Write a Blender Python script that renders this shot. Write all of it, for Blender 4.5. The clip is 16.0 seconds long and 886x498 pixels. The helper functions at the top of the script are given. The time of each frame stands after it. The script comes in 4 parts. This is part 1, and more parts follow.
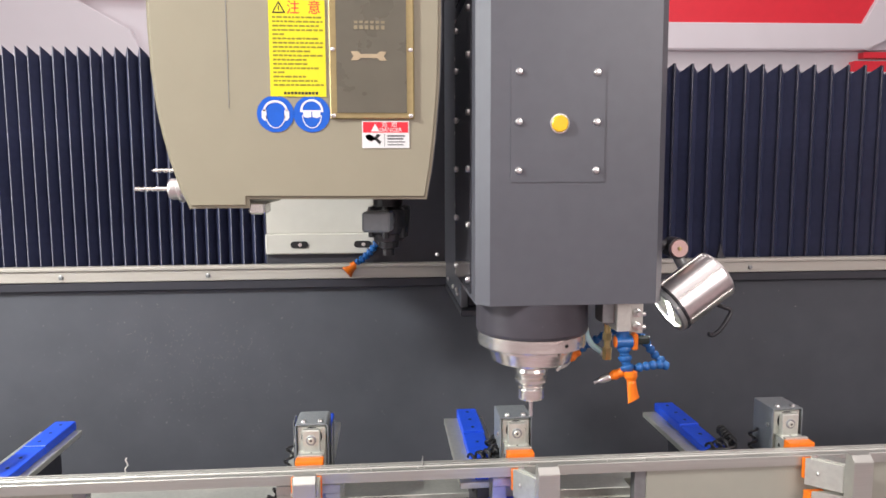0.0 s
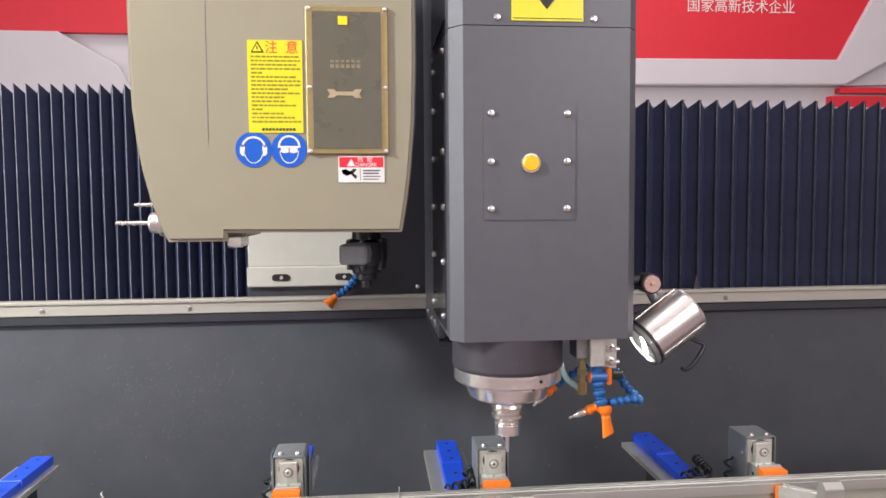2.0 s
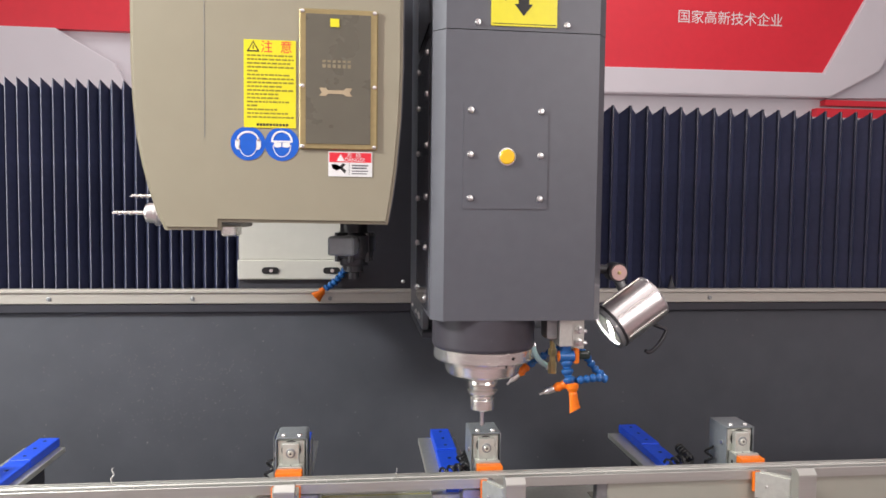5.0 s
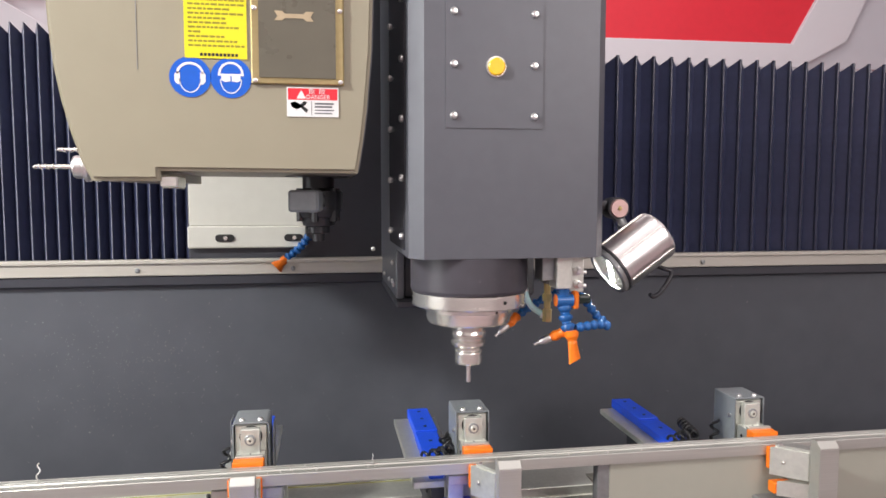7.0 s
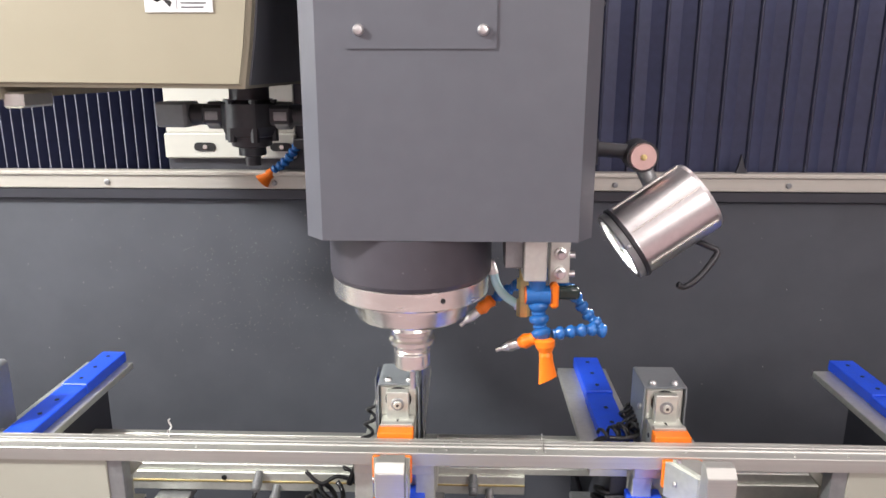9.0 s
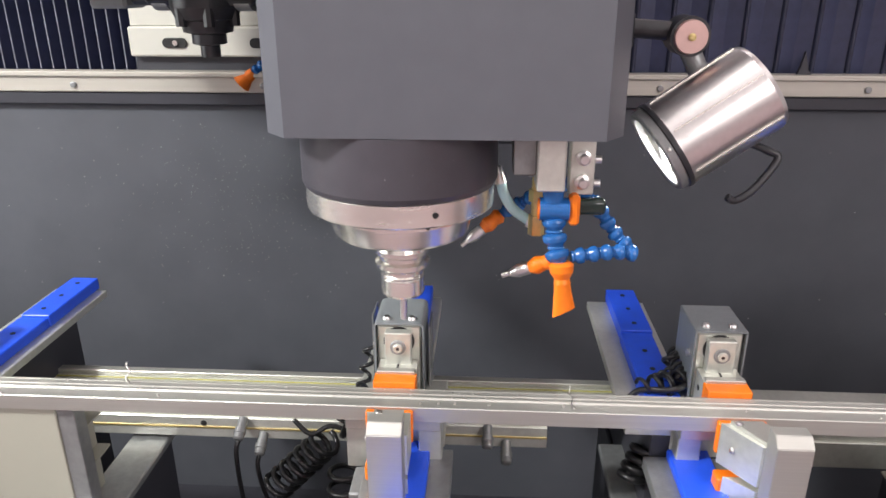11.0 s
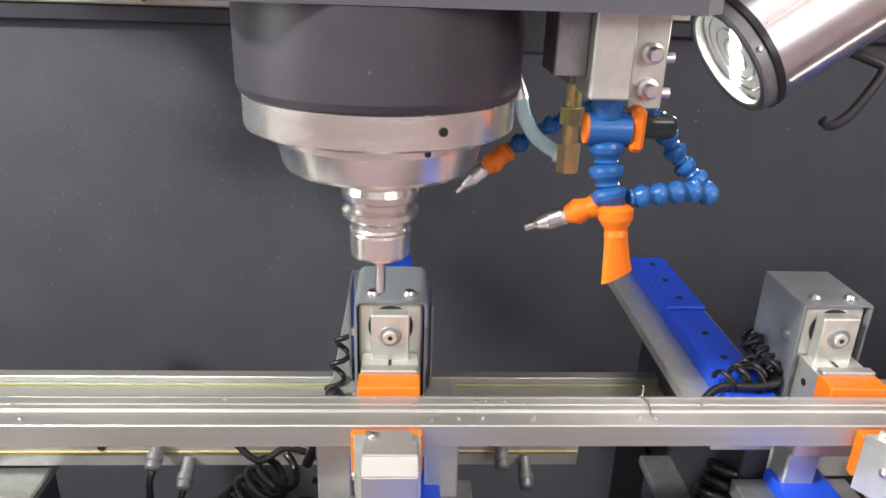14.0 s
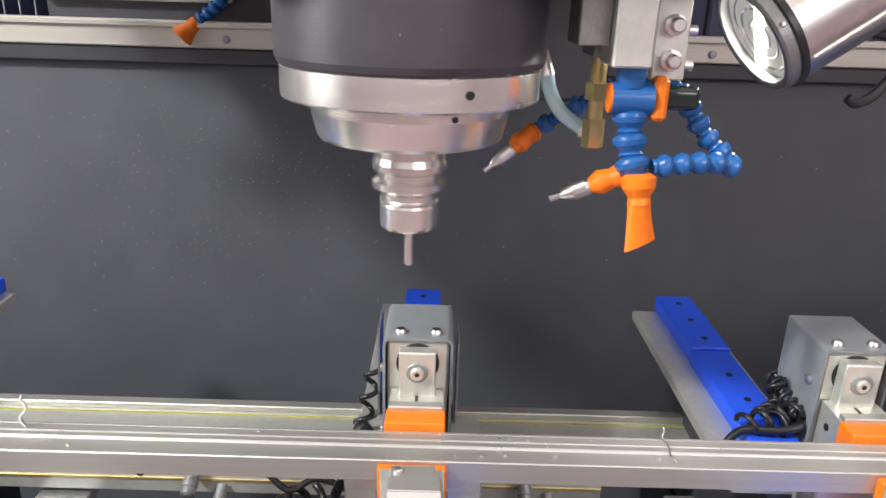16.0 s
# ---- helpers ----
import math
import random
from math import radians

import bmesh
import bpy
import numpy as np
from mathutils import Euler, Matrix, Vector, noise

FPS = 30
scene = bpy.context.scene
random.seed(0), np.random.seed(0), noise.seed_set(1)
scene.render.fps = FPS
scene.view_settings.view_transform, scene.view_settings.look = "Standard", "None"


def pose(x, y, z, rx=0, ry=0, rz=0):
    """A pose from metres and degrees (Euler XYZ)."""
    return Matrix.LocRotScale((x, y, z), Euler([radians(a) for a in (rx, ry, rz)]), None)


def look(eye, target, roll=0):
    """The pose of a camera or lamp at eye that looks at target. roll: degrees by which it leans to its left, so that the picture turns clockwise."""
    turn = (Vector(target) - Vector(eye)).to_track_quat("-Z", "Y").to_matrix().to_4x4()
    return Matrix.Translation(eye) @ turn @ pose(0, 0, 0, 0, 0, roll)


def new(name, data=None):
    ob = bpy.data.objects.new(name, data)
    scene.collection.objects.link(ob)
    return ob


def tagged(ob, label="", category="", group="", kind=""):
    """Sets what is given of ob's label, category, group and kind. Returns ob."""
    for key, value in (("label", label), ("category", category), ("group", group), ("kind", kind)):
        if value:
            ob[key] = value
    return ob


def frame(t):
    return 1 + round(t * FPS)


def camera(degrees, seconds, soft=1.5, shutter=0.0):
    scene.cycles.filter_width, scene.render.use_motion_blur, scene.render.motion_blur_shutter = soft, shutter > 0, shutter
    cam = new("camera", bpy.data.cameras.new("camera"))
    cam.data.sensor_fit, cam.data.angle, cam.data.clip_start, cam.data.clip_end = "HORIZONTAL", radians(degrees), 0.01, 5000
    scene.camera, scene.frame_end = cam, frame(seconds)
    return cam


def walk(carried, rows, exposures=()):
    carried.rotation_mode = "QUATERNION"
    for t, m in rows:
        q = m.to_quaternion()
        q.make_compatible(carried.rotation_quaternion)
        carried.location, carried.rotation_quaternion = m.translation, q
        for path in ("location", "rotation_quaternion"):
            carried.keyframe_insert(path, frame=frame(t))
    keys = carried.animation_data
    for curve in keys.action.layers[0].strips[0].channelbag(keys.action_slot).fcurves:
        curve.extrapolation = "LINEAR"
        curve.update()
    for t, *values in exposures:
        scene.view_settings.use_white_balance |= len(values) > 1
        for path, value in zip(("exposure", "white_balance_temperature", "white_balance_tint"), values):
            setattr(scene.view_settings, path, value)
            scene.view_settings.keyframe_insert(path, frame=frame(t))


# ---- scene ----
cam = camera(63.82, 16.0, 1.6)
# seconds, place, yaw, pitch, roll
ROWS = [
    (0.0, 0.1413, -1.3224, 1.5525, -4.83, -6.09, 0.21),
    (0.5, 0.1463, -1.3396, 1.5547, -4.69, -5.17, 0.27),
    (1.0, 0.1550, -1.3538, 1.5549, -4.92, -4.84, 0.21),
    (1.5, 0.1555, -1.3530, 1.5522, -5.24, -4.23, 0.19),
    (2.0, 0.1656, -1.3503, 1.5526, -5.66, -3.44, 0.40),
    (2.5, 0.1700, -1.3485, 1.5518, -6.10, -2.47, 0.48),
    (3.0, 0.1682, -1.3609, 1.5593, -6.25, -1.64, 0.38),
    (3.5, 0.1617, -1.3698, 1.5586, -5.94, -1.18, -0.06),
    (4.0, 0.1602, -1.3989, 1.5467, -5.27, -1.57, -0.48),
    (4.2, 0.1679, -1.4229, 1.5507, -4.79, -2.27, -0.82),
    (6.3, 0.0743, -1.3581, 1.4974, -10.11, -3.30, -0.26),
    (6.5, 0.0994, -1.3227, 1.4960, -10.10, -3.31, -0.26),
    (7.0, 0.1315, -1.2449, 1.4762, -9.44, -4.45, -0.08),
    (7.2, 0.1487, -1.2245, 1.4804, -8.66, -4.92, 0.21),
    (7.5, 0.1623, -1.2032, 1.4875, -7.16, -5.92, 0.24),
    (7.7, 0.1665, -1.1778, 1.4899, -5.71, -6.86, 0.50),
    (8.0, 0.1559, -1.1060, 1.5085, -3.76, -9.04, 0.39),
    (8.2, 0.1608, -1.0708, 1.5171, -2.28, -9.78, 0.49),
    (8.5, 0.1325, -1.0123, 1.5248, -0.84, -11.49, 0.33),
    (9.0, 0.0931, -0.9653, 1.5337, 1.59, -14.34, -0.09),
    (9.5, 0.1083, -0.9263, 1.5166, 3.11, -15.30, -0.49),
    (10.0, 0.1108, -0.9207, 1.5205, 3.33, -17.01, -0.30),
    (10.2, 0.1094, -0.9079, 1.5147, 3.58, -17.72, 0.00),
    (12.3, 0.0355, -0.5640, 1.4378, 1.43, -23.94, -0.72),
    (12.5, 0.0034, -0.5540, 1.4338, 0.93, -23.86, -0.99),
    (13.0, 0.0021, -0.5489, 1.3932, 0.01, -22.91, -1.07),
    (13.5, 0.0110, -0.5454, 1.3593, -1.12, -22.06, -1.25),
    (14.0, 0.0129, -0.5413, 1.3472, -2.44, -21.95, -1.80),
    (14.5, -0.0004, -0.5556, 1.3241, -3.25, -20.44, -2.13),
    (15.0, -0.0073, -0.5543, 1.3220, -3.33, -19.98, -2.39),
    (15.5, 0.0176, -0.5586, 1.3454, -2.10, -19.37, -2.25),
    (16.0, 0.0165, -0.5596, 1.3681, 0.29, -19.90, -1.66),
]
# seconds, stops, kelvin, tint
EXPOSURES = [(0.0, -0.32, 6500, 13), (2.0, -0.42, 6500, 13), (3.5, -0.46, 6500, 13), (4.0, -0.54, 6500, 13), (6.5, -0.43, 6500, 13), (7.5, -0.22, 6500, 13), (8.5, -0.02, 6500, 13), (9.3, -0.08, 6500, 13), (10.0, -0.17, 6500, 13), (12.5, -0.25, 6500, 13), (16.0, -0.31, 6500, 13)]
walk(cam, [(t, pose(x, y, z, 90 + pitch, roll, yaw)) for t, x, y, z, yaw, pitch, roll in ROWS], EXPOSURES)
# the head's travel: seconds, x, y, z
HEAD = [
    (0.0, -0.0000, -0.0000, 0.0000),
    (0.5, 0.0010, -0.0049, -0.0028),
    (1.0, 0.0003, -0.0044, -0.0046),
    (1.5, -0.0012, -0.0060, -0.0073),
    (2.0, 0.0003, -0.0061, -0.0087),
    (2.5, -0.0006, -0.0044, -0.0110),
    (3.0, -0.0005, -0.0019, 0.0500),
    (3.5, -0.0312, 0.0238, 0.0391),
    (4.0, -0.0291, 0.0310, 0.0006),
    (4.2, -0.0305, 0.0338, 0.0039),
    (6.3, -0.0306, 0.0203, -0.0045),
    (6.5, -0.0278, 0.0236, -0.0053),
    (7.0, -0.0319, 0.0215, 0.0431),
    (7.2, -0.0299, 0.0249, 0.0566),
    (7.5, -0.1250, 0.0112, 0.0564),
    (7.7, -0.2877, 0.0001, 0.0538),
    (8.0, -0.3881, -0.0191, 0.0587),
    (8.2, -0.3869, -0.0237, 0.0327),
    (8.5, -0.3889, -0.0271, 0.0091),
    (9.0, -0.3834, -0.0380, 0.0154),
    (9.5, -0.3878, -0.0336, 0.0060),
    (10.0, -0.3882, -0.0373, 0.0059),
    (10.2, -0.3867, -0.0361, 0.0028),
    (12.3, -0.4194, 0.0410, 0.0429),
    (12.5, -0.4188, 0.0394, 0.0065),
    (13.0, -0.4180, 0.0378, -0.0024),
    (13.5, -0.4183, 0.0385, -0.0028),
    (14.0, -0.4199, 0.0376, -0.0051),
    (14.5, -0.4183, 0.0403, -0.0063),
    (15.0, -0.4181, 0.0406, -0.0083),
    (15.5, -0.4201, 0.0384, -0.0113),
    (16.0, -0.4213, 0.0485, 0.0512),
]

# ---- world and lights: an exhibition hall with a bright ceiling ----
world = bpy.data.worlds.new("hall_air")
scene.world = world
world.use_nodes = True
world.node_tree.nodes["Background"].inputs[0].default_value = (1.0, 0.945, 0.99, 1)
world.node_tree.nodes["Background"].inputs[1].default_value = 0.42


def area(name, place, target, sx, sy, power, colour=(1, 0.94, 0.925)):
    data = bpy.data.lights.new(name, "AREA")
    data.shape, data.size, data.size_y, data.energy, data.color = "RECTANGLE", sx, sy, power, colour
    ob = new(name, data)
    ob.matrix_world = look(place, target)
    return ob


area("hall_light_1", (-1.2, -5.2, 2.9), (-0.1, 0.4, 1.2), 4.0, 2.4, 14)
area("machine_light", (-1.75, -1.0, 2.7), (-0.1, 0.1, 1.25), 0.22, 0.22, 104, (0.97, 0.98, 0.95))
area("hall_light_2", (3.2, -4.8, 3.35), (0.8, 0.4, 1.3), 3.0, 2.0, 168)
area("hall_light_3", (1.0, 2.8, 5.2), (1.0, 4.7, 2.6), 6.0, 0.8, 105)
area("hall_light_4", (0.0, -2.5, 5.85), (0.0, -2.5, 0.0), 12.0, 6.0, 240)
area("hall_light_5", (-0.6, -0.6, 4.6), (0.0, 0.2, 1.0), 2.4, 1.0, 22)
# added fill with no known source, brightens the head's left chamfer
area("left_fill_light", (-5.2, -1.25, 2.3), (0.2, -0.1, 1.5), 2.6, 2.6, 175, (0.94, 1.0, 0.99))
scene.view_settings.exposure = 0.0


# ---- materials ----
def material(name, colour, rough=0.5, metal=0.0, vary=0.15, scale=18.0, bump=0.0, bump_scale=400.0, stretch=(1, 1, 1), coat=0.0, rough_vary=0.1, speck=0.0, speck_colour=(0.6, 0.6, 0.6)):
    m = bpy.data.materials.new(name)
    m.use_nodes = True
    nt = m.node_tree
    b = nt.nodes["Principled BSDF"]
    b.inputs["Metallic"].default_value = metal
    b.inputs["Coat Weight"].default_value = coat
    b.inputs["Coat Roughness"].default_value = 0.15
    tc = nt.nodes.new("ShaderNodeTexCoord")
    mp = nt.nodes.new("ShaderNodeMapping")
    mp.inputs["Scale"].default_value = stretch
    nt.links.new(tc.outputs["Object"], mp.inputs["Vector"])
    big = nt.nodes.new("ShaderNodeTexNoise")
    big.inputs["Scale"].default_value, big.inputs["Detail"].default_value = scale * 0.25, 3
    fine = nt.nodes.new("ShaderNodeTexNoise")
    fine.inputs["Scale"].default_value, fine.inputs["Detail"].default_value = scale * 3, 6
    for n in (big, fine):
        nt.links.new(mp.outputs["Vector"], n.inputs["Vector"])
    add = nt.nodes.new("ShaderNodeMath")
    add.operation = "MULTIPLY_ADD"
    add.inputs[1].default_value = 0.5
    nt.links.new(fine.outputs["Fac"], add.inputs[0])
    half = nt.nodes.new("ShaderNodeMath")
    half.operation = "MULTIPLY"
    half.inputs[1].default_value = 0.5
    nt.links.new(big.outputs["Fac"], half.inputs[0])
    nt.links.new(half.outputs[0], add.inputs[2])
    ramp = nt.nodes.new("ShaderNodeValToRGB")
    ramp.color_ramp.elements[0].position, ramp.color_ramp.elements[1].position = 0.3, 0.7
    lo = [max(0.0, c * (1 - vary)) for c in colour]
    hi = [min(1.0, c * (1 + vary)) for c in colour]
    ramp.color_ramp.elements[0].color, ramp.color_ramp.elements[1].color = (*lo, 1), (*hi, 1)
    nt.links.new(add.outputs[0], ramp.inputs["Fac"])
    last = ramp.outputs["Color"]
    if speck:
        vor = nt.nodes.new("ShaderNodeTexNoise")
        vor.inputs["Scale"].default_value, vor.inputs["Detail"].default_value = 160, 2
        nt.links.new(tc.outputs["Object"], vor.inputs["Vector"])
        cut = nt.nodes.new("ShaderNodeValToRGB")
        cut.color_ramp.elements[0].position, cut.color_ramp.elements[1].position = speck, speck + 0.03
        nt.links.new(vor.outputs["Fac"], cut.inputs["Fac"])
        mix = nt.nodes.new("ShaderNodeMix")
        mix.data_type = "RGBA"
        nt.links.new(cut.outputs["Color"], mix.inputs["Factor"])
        nt.links.new(last, mix.inputs["A"])
        mix.inputs["B"].default_value = (*speck_colour, 1)
        last = mix.outputs["Result"]
    nt.links.new(last, b.inputs["Base Color"])
    rr = nt.nodes.new("ShaderNodeMapRange")
    rr.inputs["To Min"].default_value, rr.inputs["To Max"].default_value = max(0.02, rough - rough_vary), min(1, rough + rough_vary)
    nt.links.new(add.outputs[0], rr.inputs["Value"])
    nt.links.new(rr.outputs["Result"], b.inputs["Roughness"])
    if bump:
        bn = nt.nodes.new("ShaderNodeTexNoise")
        bn.inputs["Scale"].default_value = bump_scale
        nt.links.new(mp.outputs["Vector"], bn.inputs["Vector"])
        bp = nt.nodes.new("ShaderNodeBump")
        bp.inputs["Strength"].default_value, bp.inputs["Distance"].default_value = bump, 0.001
        nt.links.new(bn.outputs["Fac"], bp.inputs["Height"])
        nt.links.new(bp.outputs["Normal"], b.inputs["Normal"])
    return m


def glowing(name, colour, strength):
    m = bpy.data.materials.new(name)
    m.use_nodes = True
    b = m.node_tree.nodes["Principled BSDF"]
    b.inputs["Base Color"].default_value = (*colour, 1)
    b.inputs["Emission Color"].default_value = (*colour, 1)
    b.inputs["Emission Strength"].default_value = strength
    return m


def glass(name, colour, rough=0.03, alpha=0.35):
    m = material(name, colour, rough, 0.0, 0.1, 30, rough_vary=0.02)
    b = m.node_tree.nodes["Principled BSDF"]
    b.inputs["Transmission Weight"].default_value = alpha
    return m


PAINT = material("grey_machine_paint", (0.095, 0.098, 0.113), 0.36, 0.0, 0.08, 14, 0.08, 900, rough_vary=0.06)
HOUSING = material("dark_grey_cast_paint", (0.060, 0.056, 0.066), 0.34, 0.0, 0.12, 14, 0.15, 500, speck=0.74, speck_colour=(0.16, 0.16, 0.165))
PAINT_DARK = material("dark_machine_paint", (0.035, 0.036, 0.045), 0.45, 0.0, 0.12, 14, 0.25, 900)
WALL = material("dark_sheet_metal", (0.078, 0.083, 0.097), 0.66, 0.0, 0.15, 5, 0.3, 500, speck=0.80, speck_colour=(0.16, 0.16, 0.165))
CREAM = material("cream_paint", (0.290, 0.264, 0.190), 0.42, 0.0, 0.04, 6, 0.15, 900, rough_vary=0.05)
WHITE = material("white_sheet_metal", (0.54, 0.53, 0.47), 0.42, 0.0, 0.05, 10, 0.1)
BELLOWS = material("dark_bellows_fabric", (0.036, 0.043, 0.090), 0.36, 0.0, 0.3, 20, 0.3, 700)
RAIL = material("satin_rail_aluminium", (0.50, 0.475, 0.42), 0.45, 0.35, 0.08, 20, 0.2, 300, (0.05, 6, 6))
GLOSS_DARK = material("glossy_dark_paint", (0.05, 0.05, 0.058), 0.12, 0.0, 0.1, 10, rough_vary=0.04)
PANEL = material("pale_panel_paint", (0.40, 0.395, 0.33), 0.45, 0.15, 0.05, 6, 0.05)
ALU = material("extruded_aluminium", (0.53, 0.53, 0.49), 0.44, 0.8, 0.08, 30, 0.2, 300, (0.05, 6, 6))
ALU_DULL = material("milled_aluminium", (0.68, 0.69, 0.63), 0.40, 0.7, 0.12, 40, 0.08, 700)
STEEL = material("ground_steel", (0.86, 0.84, 0.78), 0.25, 0.92, 0.12, 10, 0.03, 200, (1, 1, 5), rough_vary=0.1)
CHROME = material("polished_steel", (0.80, 0.78, 0.76), 0.30, 1.0, 0.08, 40)
PLATE = material("worn_grey_steel", (0.30, 0.31, 0.31), 0.40, 0.6, 0.2, 30, 0.3, 400)
COVER = material("grey_hammer_paint", (0.22, 0.24, 0.25), 0.38, 0.1, 0.12, 30, 0.3, 800)
BLUE = material("blue_plastic_strip", (0.018, 0.095, 0.78), 0.38, 0.0, 0.12, 25, 0.2, 600)
ORANGE = material("orange_plastic", (0.86, 0.19, 0.006), 0.4, 0.0, 0.12, 40, 0.1)
HOSE_BLUE = material("blue_hose_plastic", (0.016, 0.11, 0.34), 0.25, 0.0, 0.15, 60)
YELLOW = material("yellow_label", (0.74, 0.66, 0.02), 0.35, 0.0, 0.04, 30)
INK = material("black_ink", (0.012, 0.012, 0.012), 0.5, 0.0, 0.1, 30)
DULL_LINE = material("dull_yellow_line", (0.42, 0.40, 0.08), 0.5)
GREY_INK = material("grey_ink", (0.12, 0.12, 0.13), 0.5)
FAINT_GOLD = material("faint_gold_print", (0.27, 0.225, 0.14), 0.5)
PALE_GOLD = material("pale_gold_shape", (0.42, 0.33, 0.21), 0.5)
FADED_INK = material("faded_ink", (0.27, 0.235, 0.02), 0.5, 0.0, 0.1, 30)
RED = material("red_print", (0.70, 0.022, 0.04), 0.45, 0.0, 0.05, 5)
LABEL_WHITE = material("white_label", (0.75, 0.75, 0.74), 0.4, 0.0, 0.03, 30)
LABEL_BLUE = material("blue_label", (0.006, 0.10, 0.52), 0.35, 0.0, 0.06, 30)
COPPER = material("pinkish_copper", (0.68, 0.46, 0.42), 0.45, 0.4, 0.08, 40)
BRASS = material("brass", (0.72, 0.58, 0.26), 0.32, 0.8, 0.12, 60)
GOLD_FRAME = material("bronze_window_frame", (0.45, 0.36, 0.18), 0.35, 0.8, 0.1, 40)
RUBBER = material("black_rubber", (0.012, 0.012, 0.013), 0.32, 0.0, 0.2, 60)
BLACK = material("black_plastic", (0.025, 0.026, 0.03), 0.35, 0.0, 0.2, 40)
SMOKE = material("smoked_window", (0.115, 0.104, 0.078), 0.28, 0.0, 0.15, 6)
TUBE = glass("clear_tube", (0.60, 0.90, 0.98), 0.15, 0.12)
LENS = glowing("lamp_lens_glow", (0.55, 0.57, 0.5), 0.5)
BULB = glowing("lamp_strip_glow", (1.0, 0.98, 0.90), 130.0)
SHINY_CREASE = material("shiny_bellows_crease", (0.03, 0.034, 0.06), 0.14, 0.0, 0.3, 12, rough_vary=0.05)
SMOKED_GREEN = material("smoked_green_plastic", (0.02, 0.035, 0.03), 0.12, 0.0, 0.2, 40)
# pale colour stands in for the highlight along the left bellows' folds
CREASE_HIGHLIGHT = material("bellows_crease", (0.22, 0.23, 0.28), 0.35, 0.0, 0.5, 12)
BUTTON = material("yellow_button", (0.85, 0.5, 0.01), 0.3, 0.0, 0.05, 30)
BANNER = material("white_banner", (0.64, 0.61, 0.64), 0.6, 0.0, 0.04, 1)
HALL = material("pale_hall_wall", (0.8, 0.8, 0.8), 0.7, 0.0, 0.03, 1)
BANNER_GREY = material("grey_banner_panel", (0.55, 0.53, 0.57), 0.6, 0.0, 0.05, 1)
FLOOR = material("dusty_rose_carpet", (0.36, 0.262, 0.272), 0.8, 0.0, 0.2, 4)


# ---- mesh helpers ----
def box(bm, x0, x1, y0, y1, z0, z1, bevel=0.0, seg=1):
    vs = [bm.verts.new((x, y, z)) for x in (x0, x1) for y in (y0, y1) for z in (z0, z1)]
    fs = [bm.faces.new([vs[i] for i in q]) for q in ((0, 1, 3, 2), (4, 6, 7, 5), (0, 4, 5, 1), (2, 3, 7, 6), (0, 2, 6, 4), (1, 5, 7, 3))]
    if bevel:
        es = {e for f in fs for e in f.edges}
        bmesh.ops.bevel(bm, geom=list(es), offset=bevel, segments=seg, affect="EDGES", profile=0.5)
    return bm


def prism(bm, outline, y0, y1, bevel=0.0):
    """An outline in x and z, drawn out along y."""
    a = [bm.verts.new((x, y0, z)) for x, z in outline]
    b = [bm.verts.new((x, y1, z)) for x, z in outline]
    n = len(a)
    fs = [bm.faces.new(a), bm.faces.new(b[::-1])]
    for i in range(n):
        fs.append(bm.faces.new((a[i], b[i], b[(i + 1) % n], a[(i + 1) % n])))
    bmesh.ops.recalc_face_normals(bm, faces=fs)
    if bevel:
        bmesh.ops.bevel(bm, geom=list({e for f in fs[:2] for e in f.edges}), offset=bevel, segments=3, affect="EDGES")
    return bm


def slab(bm, outline, z0, z1):
    """An outline in x and y, drawn out along z."""
    a = [bm.verts.new((x, y, z0)) for x, y in outline]
    b = [bm.verts.new((x, y, z1)) for x, y in outline]
    n = len(a)
    fs = [bm.faces.new(a), bm.faces.new(b[::-1])]
    for i in range(n):
        fs.append(bm.faces.new((a[i], b[i], b[(i + 1) % n], a[(i + 1) % n])))
    bmesh.ops.recalc_face_normals(bm, faces=fs)
    return bm


def lathe(bm, profile, m=Matrix(), seg=32, cap=True):
    """Rings of (radius, height) about the z axis of m."""
    kind = bm.edges.layers.int.get("kind") or bm.edges.layers.int.new("kind")
    rings = []
    for r, h in profile:
        rings.append([bm.verts.new(m @ Vector((r * math.cos(2 * math.pi * k / seg), r * math.sin(2 * math.pi * k / seg), h))) for k in range(seg)])
    fs = []
    for p, q in zip(rings, rings[1:]):
        for k in range(seg):
            fs.append(bm.faces.new((p[k], p[(k + 1) % seg], q[(k + 1) % seg], q[k])))
    # crisp turned shoulders: 1 keeps an edge sharp, 2 keeps it smooth
    for i, ring in enumerate(rings):
        turn = 1
        if 0 < i < len(rings) - 1:
            (r0, h0), (r1, h1), (r2, h2) = profile[i - 1:i + 2]
            d = math.atan2(h1 - h0, r1 - r0) - math.atan2(h2 - h1, r2 - r1)
            turn = 2 if math.cos(d) > 0.985 else 1
        for k in range(seg):
            e = bm.edges.get((ring[k], ring[(k + 1) % seg]))
            e[kind] = turn
            if i:
                bm.edges.get((ring[k], rings[i - 1][k]))[kind] = 2 if seg >= 10 else 0
    if cap:
        fs.append(bm.faces.new(rings[0][::-1]))
        fs.append(bm.faces.new(rings[-1]))
    bmesh.ops.recalc_face_normals(bm, faces=fs)
    return bm


def along(p, q):
    """A frame at p whose z axis points to q."""
    d = Vector(q) - Vector(p)
    return Matrix.Translation(p) @ d.to_track_quat("Z", "Y").to_matrix().to_4x4(), d.length


def rod(bm, p, q, r, r2=None, seg=16):
    m, n = along(p, q)
    return lathe(bm, [(r, 0), (r if r2 is None else r2, n)], m, seg)


